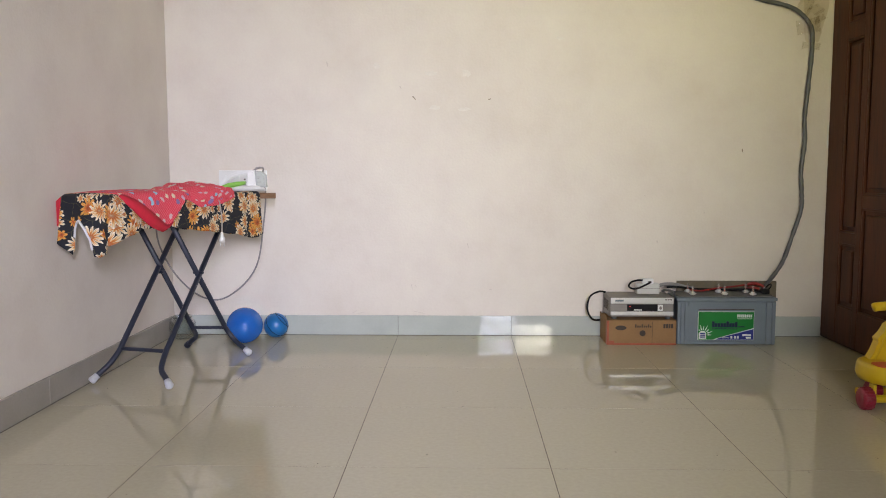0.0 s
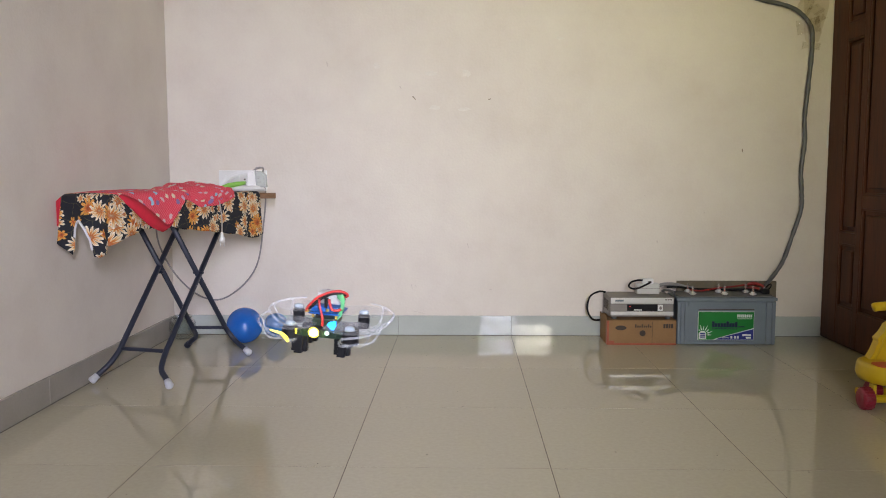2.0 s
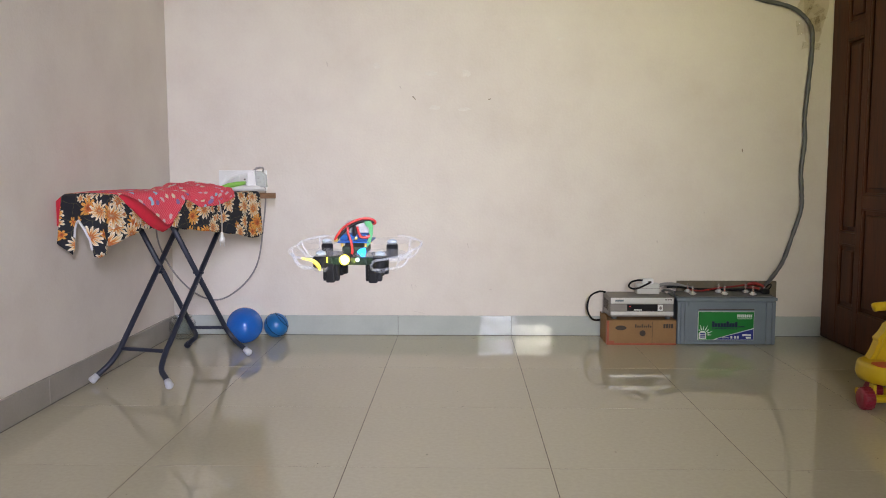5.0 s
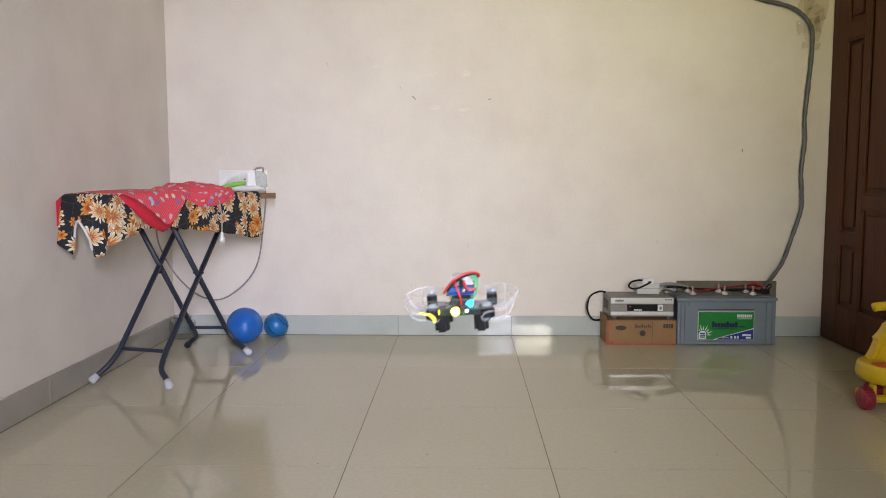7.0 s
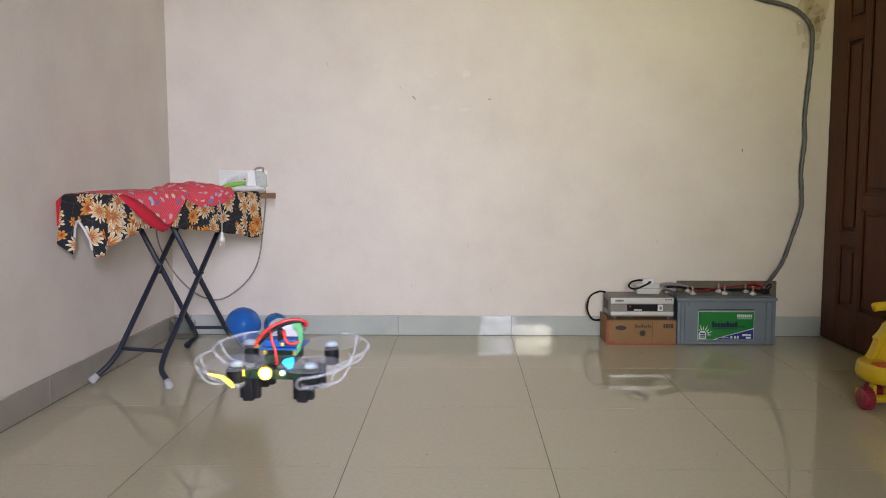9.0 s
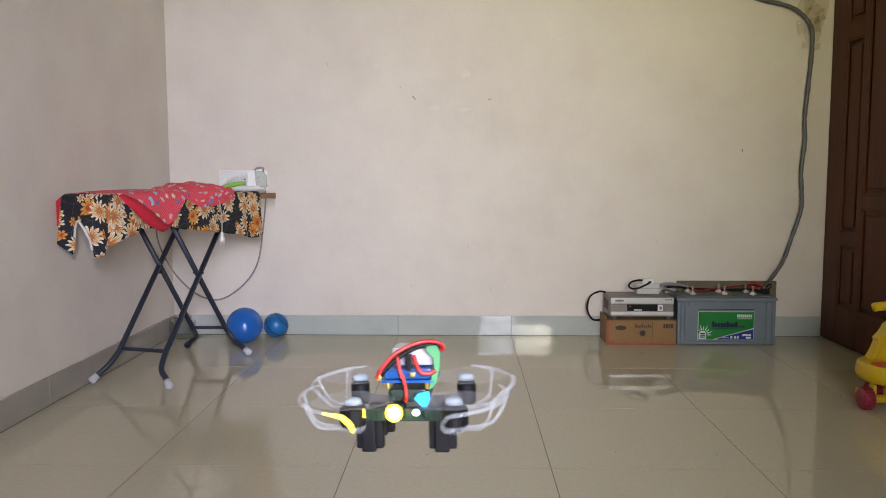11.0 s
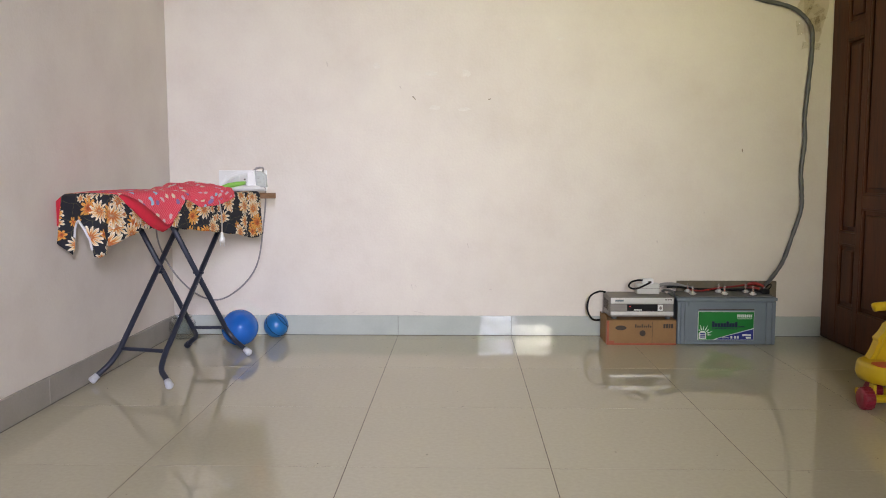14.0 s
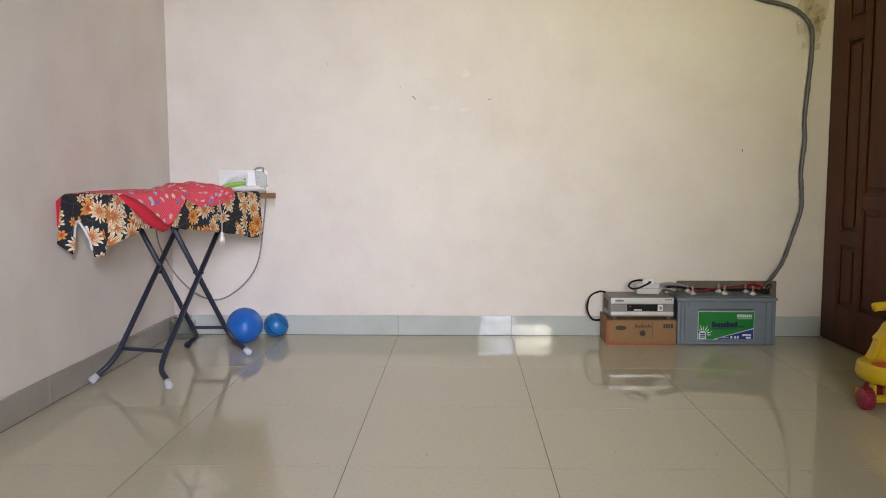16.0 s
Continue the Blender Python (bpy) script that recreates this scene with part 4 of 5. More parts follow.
def carton():
    c = thing("carton", "brown cardboard parcel box with orange tape", "box")
    x0, x1, y0, y1, h = 1.066, 1.410, 1.086, 1.285, 0.123
    body = part("body", box(x0, x1, y0, y1, 0.0, h, 0.003), M_CARD, c)
    part("flap", box(x0 + 0.002, x1 - 0.002, y0 - 0.001, y1, h + 0.0005, h + 0.004, 0.001), M_CARD, c)
    f = y0 - 0.0018
    for xa, xb, za, zb in ((x0 - 0.002, x0 + 0.009, 0.002, h), (x0, x0 + 0.036, 0.002, 0.022), (x0 + 0.03, x1, 0.001, 0.010)):
        part("tape", box(xa, xb, f - (0.0006 if xb - xa < 0.02 else 0), y0 - 0.0003, za, zb), M_TAPE, c, "orange-red packing tape")
    part("tape", box(x0 - 0.0015, x0 - 0.0003, y0, y0 + 0.03, 0.002, h), M_TAPE, c, "orange-red packing tape")
    ear = slab([(y0 + 0.01, h - 0.01), (y0 + 0.006, h + 0.022), (y0 + 0.05, h + 0.026), (y0 + 0.12, h + 0.012), (y0 + 0.18, h + 0.016), (y0 + 0.18, h - 0.01)], -0.0015, 0.0015)
    bmesh.ops.transform(ear, matrix=Matrix.Translation((x0 - 0.004, 0, 0)) @ pose(0, 0, 0, 0, 0, 90), verts=ear.verts[:])
    part("ear", ear, M_CARD, c, "torn cardboard flap standing up")
    part("crease", box(1.290, 1.2915, f + 0.001, y0 - 0.0002, 0.01, h - 0.004), M_INK, c)
    oval = [(1.134 + 0.028 * math.cos(a), 0.087 + 0.012 * math.sin(a)) for a in [2 * math.pi * k / 20 for k in range(20)]]
    part("stamp", slab(oval, f, y0 - 0.0003), M_INK, c, "dark oval print")
    disc = [(1.242 + 0.015 * math.cos(a), 0.060 + 0.015 * math.sin(a)) for a in [2 * math.pi * k / 20 for k in range(20)]]
    part("stamp", slab(disc, f, y0 - 0.0003), M_INK, c, "dark round print")
    for k in range(8):
        xa = 1.205 + k * 0.0105
        part("print_bar", box(xa, xa + 0.0065, f + 0.0006, y0 - 0.0003, 0.089, 0.099 if k % 3 else 0.105), M_INK, c)
    for k in range(4):
        part("print_bar", box(1.345 + k * 0.0125, 1.355 + k * 0.0125, f + 0.0006, y0 - 0.0003, 0.086, 0.107), M_INK, c)
    return c


carton()


def inverter():
    t = thing("inverter", "silver and grey home inverter standing on a carton", "inverter")
    x0, x1, y0, y1 = 1.080, 1.398, 1.094, 1.292
    z0, z1 = 0.139, 0.240
    part("casing", box(x0, x1, y0 + 0.012, y1, z0, z1, 0.004), M_GREY_METAL, t)
    front = part("front_panel", box(x0 + 0.002, x1 - 0.002, y0 + 0.004, y0 + 0.0115, z0 + 0.004, z1 - 0.001, 0.002), M_GREY_METAL, t)
    part("upper_band", box(x0 + 0.003, x1 - 0.003, y0 - 0.003, y0 + 0.006, 0.208, 0.236, 0.003), M_SILVER, front, "silver upper band")
    part("lower_lip", box(x0 + 0.003, x1 - 0.003, y0 - 0.006, y0 + 0.006, 0.149, 0.168, 0.004), M_SILVER, front, "silver lower lip")
    part("display", box(1.165, 1.315, y0 - 0.001, y0 + 0.0045, 0.171, 0.204, 0.001), M_BLACK, front, "black display window")
    part("indicator", lathe([(0, 0.0015), (0.0018, 0.001), (0.002, 0)], 10, pose(1.180, y0 - 0.001, 0.192, 90)), M_LED_RED, front, "lit red indicator")
    for k in range(4):
        part("print_bar", box(1.20 + k * 0.010, 1.208 + k * 0.010, y0 - 0.0018, y0 - 0.001, 0.174, 0.1795), M_PRINT_WHITE, front)
    sw = part("switch", box(1.318, 1.342, y0 - 0.004, y0 + 0.004, 0.172, 0.203, 0.003), M_WHITE, front, "white rocker switch")
    ring = [(1.330 + 0.0065 * math.cos(a), 0.187 + 0.0085 * math.sin(a)) for a in [2 * math.pi * k / 16 for k in range(16)]]
    part("rocker", slab(ring, y0 - 0.006, y0 - 0.004), M_GREY_METAL, sw)
    part("badge", box(1.105, 1.146, y0 - 0.0038, y0 - 0.003, 0.219, 0.228), M_CASE, front, "small grey-blue badge")
    for k in range(3):
        part("print_bar", box(1.352 + k * 0.012, 1.361 + k * 0.012, y0 - 0.0036, y0 - 0.003, 0.226, 0.231), M_INK, front)
    for xa in (x0 + 0.012, x1 - 0.038):
        for ya in (y0 + 0.012, y1 - 0.038):
            part("foot", lathe([(0.012, 0.1275), (0.014, 0.130), (0.014, 0.139)], 12, pose(xa + 0.013, ya + 0.013, 0)), M_LID, t)
    for k in range(9):
        part("vent_slot", box(x0 - 0.0006, x0 + 0.002, 1.14 + k * 0.014, 1.147 + k * 0.014, 0.165, 0.215), M_INK, t)
    return t


M_LED_RED = glowing("red_indicator", (1.0, 0.03, 0.03), 6.0)
inverter()


def adapter():
    t = thing("socket_adapter", "white extension socket block with a plug in it", "adapter")
    part("block", box(1.236, 1.352, 1.205, 1.262, 0.2405, 0.292, 0.005), M_TERMINAL, t)
    part("seam", box(1.2355, 1.3525, 1.2045, 1.2055, 0.268, 0.2695), M_GREY_METAL, t)
    return t


adapter()


def plug_top():
    t = thing("mains_plug", "white mains plug in the socket block", "plug")
    part("body", box(1.262, 1.316, 1.185, 1.225, 0.2935, 0.322, 0.007, 3), M_WHITE, t)
    part("fuse_cover", box(1.288, 1.304, 1.1838, 1.1855, 0.299, 0.309), M_INK, t)
    return t


plug_top()
cord = tube(smooth_path([(1.296, 1.182, 0.302), (1.272, 1.18, 0.290), (1.238, 1.185, 0.273), (1.207, 1.19, 0.271), (1.192, 1.195, 0.284), (1.207, 1.20, 0.303), (1.240, 1.20, 0.312), (1.266, 1.20, 0.311)], 8), 0.005, 8)
tagged(link("plug_cable", cord, M_BLACK, smooth=True), "looped black cord of the mains plug", "cable")
cord = tube(smooth_path([(1.085, 1.25, 0.243), (1.05, 1.255, 0.245), (1.005, 1.25, 0.22), (0.99, 1.24, 0.165), (1.0, 1.24, 0.125), (1.025, 1.25, 0.098), (1.062, 1.288, 0.09)], 8), 0.005, 8)
tagged(link("power_cable", cord, M_BLACK, smooth=True), "black mains cable looping down beside the carton", "cable")


# ---- grey conduit down the wall ----
def conduit():
    y = NORTH - 0.019
    pts = [(1.58, y, 1.795), (1.72, y, 1.765), (1.835, y, 1.732), (1.978, y, 1.698), (2.055, y, 1.655), (2.106, y, 1.585), (2.113, y, 1.477), (2.102, y, 1.307), (2.090, y, 1.136), (2.096, y, 1.021), (2.083, y, 0.876), (2.090, y, 0.76), (2.091, y, 0.672), (2.058, y, 0.554), (2.006, y - 0.01, 0.406), (1.955, y - 0.022, 0.33), (1.90, y - 0.045, 0.272)]
    path = smooth_path(pts, 10)
    radii = [0.0108 + 0.0018 * noise.noise(Vector((i * 0.23, 0, 0))) + 0.0007 * math.sin(i * 1.7) for i in range(len(path))]
    c = tagged(link("cable_conduit", tube(path, 0.016, 14, radii=radii), M_CONDUIT, smooth=True), "grey taped flexible conduit fixed to the wall", "conduit")
    return c


conduit()
M_FILM = bpy.data.materials.new("clear_sticky_film")
M_FILM.use_nodes = True
_n, _l = M_FILM.node_tree.nodes, M_FILM.node_tree.links
_mix, _see, _shine = _n.new("ShaderNodeMixShader"), _n.new("ShaderNodeBsdfTransparent"), _n.new("ShaderNodeBsdfGlossy")
_see.inputs["Color"].default_value = (0.93, 0.91, 0.85, 1)
_shine.inputs["Roughness"].default_value, _mix.inputs[0].default_value = 0.12, 0.16
_l.new(_see.outputs[0], _mix.inputs[1])
_l.new(_shine.outputs[0], _mix.inputs[2])
_l.new(_mix.outputs[0], _n["Material Output"].inputs["Surface"])
random.seed(17)
for x, z, w, h, r in ((2.075, 1.70, 0.07, 0.10, 25), (2.095, 1.60, 0.12, 0.09, -10), (2.135, 1.66, 0.09, 0.07, 60), (2.112, 1.50, 0.09, 0.04, 5)):
    bm = bmesh.new()
    grid = [[bm.verts.new(pose(x, NORTH - 0.004, z, 0, r) @ Vector((w * (i / 12 - 0.5), -0.033 * math.exp(-((i / 12 - 0.45) / 0.22) ** 2) - random.uniform(0, 0.0035), h * (j / 8 - 0.5) * (0.8 + 0.4 * random.random() * (i in (0, 12)))))) for i in range(13)] for j in range(9)]
    for j in range(8):
        for i in range(12):
            bm.faces.new((grid[j][i], grid[j][i + 1], grid[j + 1][i + 1], grid[j + 1][i]))
    tagged(link("sticky_tape", bm, M_FILM), "crinkled clear sticky tape holding the conduit", "tape", "tape strips on the conduit")
M_STAIN = material("glue_stained_paint", (0.57, 0.50, 0.40), 0.5, vary=0.10, scale=14, fine=70)
out = [(2.125 + 0.062 * math.cos(a) * (1 + 0.18 * math.sin(3 * a + 1)), 1.70 + 0.19 * math.sin(a) * (1 + 0.10 * math.sin(5 * a))) for a in [2 * math.pi * k / 40 for k in range(40)]]
link("glue_stain", slab(out, NORTH - 0.0006, NORTH + 0.0002), M_STAIN, wall_n)

# small chips and pencil marks in the plaster
random.seed(5)
for x, z, w, h, r in ((0.09, 1.246, 0.026, 0.006, -50), (0.48, 1.238, 0.016, 0.006, 20), (1.787, 0.972, 0.008, 0.020, 15), (1.36, 0.50, 0.006, 0.014, 0), (0.075, 0.255, 0.003, 0.035, 10), (0.095, 0.262, 0.003, 0.02, 40),
                      (-0.23, 0.125, 0.05, 0.003, 30), (-0.20, 0.118, 0.05, 0.003, 12), (0.11, 0.122, 0.06, 0.003, -12), (0.49, 0.245, 0.015, 0.004, 0), (0.77, 0.64, 0.012, 0.003, 0), (1.60, 0.65, 0.004, 0.012, 0), (0.37, 0.48, 0.004, 0.03, 20), (1.29, 0.74, 0.010, 0.003, -30), (0.02, 1.30, 0.006, 0.02, 30), (-0.36, 1.42, 0.006, 0.03, 10)):
    out = []
    for k in range(9):
        a = 2 * math.pi * k / 9
        q = 0.7 + 0.5 * random.random()
        out.append((w / 2 * math.cos(a) * q, h / 2 * math.sin(a) * q))
    ob = link("scuff_mark", slab(out, -0.0006, 0.0004), M_SCUFF if w > 0.007 and z > 0.9 else M_PENCIL, wall_n)
    ob.matrix_basis = pose(x, NORTH - 0.0002, z, 0, -r, 0)


M_FILLER = material("white_wall_filler", (0.735, 0.692, 0.622), 0.8, vary=0.08, scale=40)
random.seed(8)
for x, z, w, h in ((0.178, 1.372, 0.075, 0.030), (0.362, 1.372, 0.060, 0.045), (0.196, 1.196, 0.070, 0.026), (0.352, 1.188, 0.075, 0.022), (-0.105, 1.410, 0.045, 0.036), (0.84, 1.545, 0.05, 0.022)):
    out = [(w / 2 * math.cos(a) * q, h / 2 * math.sin(a) * q) for a, q in [(2 * math.pi * k / 14, 0.6 + 0.5 * random.random()) for k in range(14)]]
    ob = link("filler_patch", slab(out, -0.0003, 0.0003), M_FILLER, wall_n)
    ob.matrix_basis = pose(x, NORTH - 0.0002, z)


# ---- ride-on toy ----
def ride_on():
    t = thing("ride_on_toy", "yellow plastic ride-on toy with crimson wheels by the door", "toy", m=pose(0.010, 0, 0))
    cx, cy = 2.008, 0.06

    def oval(rx, ry, n=40, p=2.6):
        return [(cx + rx * math.copysign(abs(math.cos(a)) ** (2 / p), math.cos(a)), cy + ry * math.copysign(abs(math.sin(a)) ** (2 / p), math.sin(a))) for a in [2 * math.pi * k / n for k in range(n)]]

    def rings(levels):
        bm = bmesh.new()
        rs = [[bm.verts.new((x, y, z)) for x, y in oval(rx, ry)] for z, rx, ry in levels]
        for a, b in zip(rs, rs[1:]):
            for k in range(len(a)):
                bm.faces.new((a[k], a[(k + 1) % len(a)], b[(k + 1) % len(b)], b[k]))
        bm.faces.new(rs[0][::-1])
        bm.faces.new(rs[-1])
        return bm

    part("base", rings([(0.092, 0.186, 0.106), (0.098, 0.203, 0.123), (0.120, 0.211, 0.131), (0.150, 0.209, 0.129), (0.162, 0.204, 0.124), (0.163, 0.190, 0.110), (0.1605, 0.186, 0.106)]), M_YELLOW, t, smooth=True)
    pad = [(cx - 0.107 + 0.084 * math.cos(a) * (1 + 0.10 * math.cos(3 * a)), cy - 0.048 + 0.054 * math.sin(a) * (1 + 0.18 * math.cos(2 * a + 0.6))) for a in [2 * math.pi * k / 28 for k in range(28)]]
    bm = bmesh.new()
    low, high = [[bm.verts.new((x, y, z)) for x, y in pad] for z in (0.1595, 0.1645)]
    bm.faces.new(low[::-1])
    bm.faces.new(high)
    for k in range(28):
        bm.faces.new((low[k], low[(k + 1) % 28], high[(k + 1) % 28], high[k]))
    part("inlay", bm, M_TOY_RED, t, "red moulded foot pad")
    web = [(1.815, 0.150), (1.835, 0.185), (1.850, 0.225), (1.846, 0.238), (1.856, 0.248), (1.868, 0.262), (1.882, 0.290), (1.898, 0.300), (1.92, 0.345), (1.94, 0.372), (2.10, 0.372), (2.13, 0.30), (2.16, 0.16), (2.15, 0.150)]
    bm = slab([(x + 0.04 - 0.03 * (z > 0.36), z) for x, z in web], cy + 0.045, cy + 0.11)
    bmesh.ops.bevel(bm, geom=[e for e in bm.edges if abs(e.verts[0].co.y - e.verts[1].co.y) < 1e-5], offset=0.012, segments=3, affect="EDGES")
    part("column", bm, M_YELLOW, t)
    part("handlebar", tube(smooth_path([(1.836, cy, 0.366), (1.856, cy, 0.370), (1.94, cy, 0.378), (2.02, cy, 0.380), (2.10, cy, 0.378), (2.16, cy, 0.370)], 6), 0.0165, 14), M_YELLOW, t, smooth=True)
    for x, y in ((1.800, 0.012), (2.160, 0.012), (1.880, 0.118), (2.130, 0.118)):
        q = pose(x, y, 0.040, 0, 90)
        wheel = part("wheel", lathe([(0, -0.017), (0.012, -0.018), (0.032, -0.022), (0.039, -0.016), (0.040, 0.0), (0.039, 0.016), (0.032, 0.022), (0.012, 0.018), (0, 0.017)], 28, q), M_WHEEL, t, smooth=True)
        for k in range(20):
            a = 2 * math.pi * k / 20
            part("tread_rib", box(x - 0.017, x + 0.017, y + 0.0395 * math.cos(a) - 0.0022, y + 0.0395 * math.cos(a) + 0.0022, 0.040 + 0.0395 * math.sin(a) - 0.0015, 0.040 + 0.0395 * math.sin(a) + 0.0015, 0.0008, 1), M_WHEEL, wheel)
        part("bracket", box(x - 0.006 + (0.03 if x < 2 else -0.03), x + 0.006 + (0.03 if x < 2 else -0.03), y - 0.004, y + 0.03, 0.036, 0.09, 0.003), M_YELLOW, t)
    for y in (0.012, 0.118):
        part("axle", tube([(1.818, y, 0.038), (2.142, y, 0.038)], 0.0145, 12), M_YELLOW, t)
    return t


ride_on()


# ---- clear jar in the corner behind the table ----
M_JAR = bpy.data.materials.new("clear_thin_plastic")
M_JAR.use_nodes = True
_n, _l = M_JAR.node_tree.nodes, M_JAR.node_tree.links
_mix, _see, _shine, _edge = _n.new("ShaderNodeMixShader"), _n.new("ShaderNodeBsdfTransparent"), _n.new("ShaderNodeBsdfGlossy"), _n.new("ShaderNodeLayerWeight")
_see.inputs["Color"].default_value = (0.86, 0.88, 0.87, 1)
_shine.inputs["Roughness"].default_value, _edge.inputs["Blend"].default_value = 0.06, 0.5
_l.new(_edge.outputs["Facing"], _mix.inputs[0])
_l.new(_see.outputs[0], _mix.inputs[1])
_l.new(_shine.outputs[0], _mix.inputs[2])
_l.new(_mix.outputs[0], _n["Material Output"].inputs["Surface"])
jar = thing("clear_jar", "empty clear plastic jar standing in the corner", "jar", m=pose(-1.118, 1.205, 0))
part("body", lathe([(0, 0.002), (0.050, 0.002), (0.062, 0.012), (0.068, 0.05), (0.066, 0.085), (0.052, 0.105), (0.046, 0.112)], 32), M_JAR, jar, smooth=True)
part("rim", lathe([(0.045, 0.1125), (0.049, 0.1125), (0.049, 0.120), (0.045, 0.120)], 32), M_JAR, jar, smooth=True)


# ---- the quadcopter ----
M_CLEAR = clear("clear_guard_plastic", (0.62, 0.65, 0.68), 0.08, 0.17)
M_BLUR = clear("whirling_clear_blades", (0.75, 0.77, 0.80), 0.3, 0.09)
M_CAP = clear("pale_blue_hub_plastic", (0.42, 0.50, 0.55), 0.3, 0.5)
M_PCB = material("blue_circuit_board", (0.010, 0.065, 0.24), 0.3, vary=0.25, scale=300)
M_GREEN_TAB = clear("translucent_green_plastic", (0.12, 0.42, 0.18), 0.25, 0.65)
M_PACK = material("silver_grey_cell_wrap", (0.50, 0.50, 0.50), 0.3, metal=0.3, vary=0.15, scale=120)
M_BRASS = material("brass_contact", (0.75, 0.52, 0.15), 0.3, metal=0.9, vary=0.1)
M_LED_YELLOW = glowing("yellow_led", (1.0, 0.90, 0.30), 90.0)
# weak yellow emission for the lamp's halo and its light on nearby parts
M_YELLOW_GLOW = glowing("yellow_glow", (1.0, 0.84, 0.08), 2.2)
M_YELLOW_GLOW.node_tree.nodes["Principled BSDF"].inputs["Alpha"].default_value = 0.4
M_LED_BLUE = glowing("blue_led", (0.01, 0.36, 1.0), 3.2)
M_LED_WHITE = glowing("pale_led", (0.7, 0.95, 0.85), 0.5)
M_SMOKE = clear("smoky_frame_plastic", (0.16, 0.16, 0.17), 0.25, 0.45)
M_DARK_PCB = material("dark_green_board", (0.008, 0.022, 0.012), 0.4, vary=0.3, scale=300)
MOTORS = ((-0.0440, -0.036), (0.0415, -0.036), (-0.0545, 0.040), (0.0455, 0.040))


def quadcopter():
    t = thing("quadcopter", "small black quadcopter with clear guards and lit lamps, in flight", "drone")
    part("frame", box(-0.026, 0.026, -0.026, 0.030, -0.004, 0.000, 0.0015), M_SMOKE, t, "thin translucent frame plate")
    beam = box(-0.046, 0.046, -0.040, -0.033, -0.0075, 0.0035, 0.001)
    for x in (-0.030, -0.020, 0.020, 0.030):
        box(x - 0.003, x + 0.003, -0.0425, -0.0395, -0.005, 0.002, 0.0006, bm=beam)
    part("nose_beam", beam, M_DARK_PCB, t, "dark green board edge across the nose")
    for x, y in MOTORS:
        sx, front = math.copysign(1, x), y < 0
        part("arm", tube([(sx * 0.020, 0.4 * y, -0.002), (x, y, -0.004)], 0.0040, 8), M_SMOKE, t)
        if front:
            turned = [(0, -0.0125), (0.010, -0.0125), (0.0118, -0.010), (0.0118, 0.002), (0.010, 0.0045), (0, 0.005)]
        else:
            turned = [(0, -0.010), (0.0078, -0.010), (0.0088, -0.008), (0.0088, 0.0085), (0.0074, 0.0105), (0, 0.0108)]
        top = turned[-1][1]
        mo = part("motor", lathe(turned, 20, pose(x, y, 0)), M_BLACK, t, smooth=False)
        part("hub_cap", lathe([(0.0018, top), (0.0076, top + 0.0012), (0.0070, top + 0.0050), (0.0034, top + 0.0068), (0, top + 0.007)], 16, pose(x, y, 0)), M_CAP, mo, "pale bluish propeller hub", smooth=True)
        part("cup", lathe([(0.009, -0.0175), (0.0120, -0.014), (0.0125, -0.0115), (0.0105, -0.0105)], 18, pose(x, y, 0)), M_CLEAR, mo, "clear motor cup", smooth=True)
        part("propeller", lathe([(0.008, top + 0.0035), (0.036, top + 0.0043), (0.036, top + 0.0048), (0.008, top + 0.0045)], 32, pose(x, y, 0)), M_BLUR, mo, "whirling clear propeller")
        # open guard hook on the outer side: free tip at the rear, its front end curling in under the motor
        mid = math.atan2(math.copysign(0.5, y), sx)

        def at(d, r, z, x=x, y=y, sx=sx, mid=mid):
            a = mid + sx * radians(d)
            return Vector((x + r * math.cos(a), y + r * math.sin(a), z))

        hook = [at(62 - 5 * k, 0.0445, 0.017 - 0.00042 * k) for k in range(25)]
        hook += smooth_path([at(-64, 0.0430, 0.0055), at(-72, 0.038, -0.002), at(-74, 0.027, -0.010), at(-60, 0.014, -0.012)], 5)
        thick = [0.0010 + 0.0009 * min(1, k / 5) for k in range(len(hook))]
        guard = part("guard", tube(hook, 0.0023, 8, radii=thick), M_CLEAR, t, "clear plastic propeller guard", smooth=True)
        if front and sx < 0:
            # lamp light falling on this guard end is put in as emission
            lit = hook[21:-3]
            part("guard_end_glow", tube(lit, 0.0026, 8, radii=[0.0012 + 0.0016 * math.sin(math.pi * k / (len(lit) - 1)) for k in range(len(lit))]), M_YELLOW_GLOW, guard, "guard end with the yellow light of the lamp added as glow", smooth=True)
        for d, e in ((34, 18), (-14, -10)):
            strut = smooth_path([at(d, 0.0445, 0.0135), at(d * 0.9 + e * 0.1, 0.041, 0.004), at((d + e) / 2, 0.031, -0.009), at(e, 0.012, -0.0125)], 6)
            part("strut", tube(strut, 0.0015, 8), M_CLEAR, guard, smooth=True)
    # landing feet: ribbed hollow posts
    for x, y in ((-0.031, -0.030), (0.031, -0.030), (-0.031, 0.022), (0.031, 0.022)):
        bm = box(x - 0.0115, x + 0.0115, y - 0.005, y + 0.005, -0.032, -0.006, 0.0015)
        box(x - 0.006, x + 0.006, y - 0.0105, y + 0.0105, -0.0335, -0.0065, 0.0015, bm=bm)
        part("landing_foot", bm, M_BLACK, t)
    # electronics stack
    part("body", box(-0.017, 0.017, -0.022, 0.022, 0.0035, 0.016, 0.003), M_DARK_PCB, t)
    part("cell", box(-0.015, 0.022, -0.010, 0.020, 0.0335, 0.050, 0.004), M_PACK, t, "silver-grey battery cell")
    pcb = part("circuit_board", box(-0.023, 0.024, -0.022, 0.022, 0.021, 0.0235, 0.0005), M_PCB, t)
    part("shield", box(-0.020, 0.020, -0.020, 0.016, 0.0240, 0.033, 0.002), M_PCB, pcb, "blue covered board")
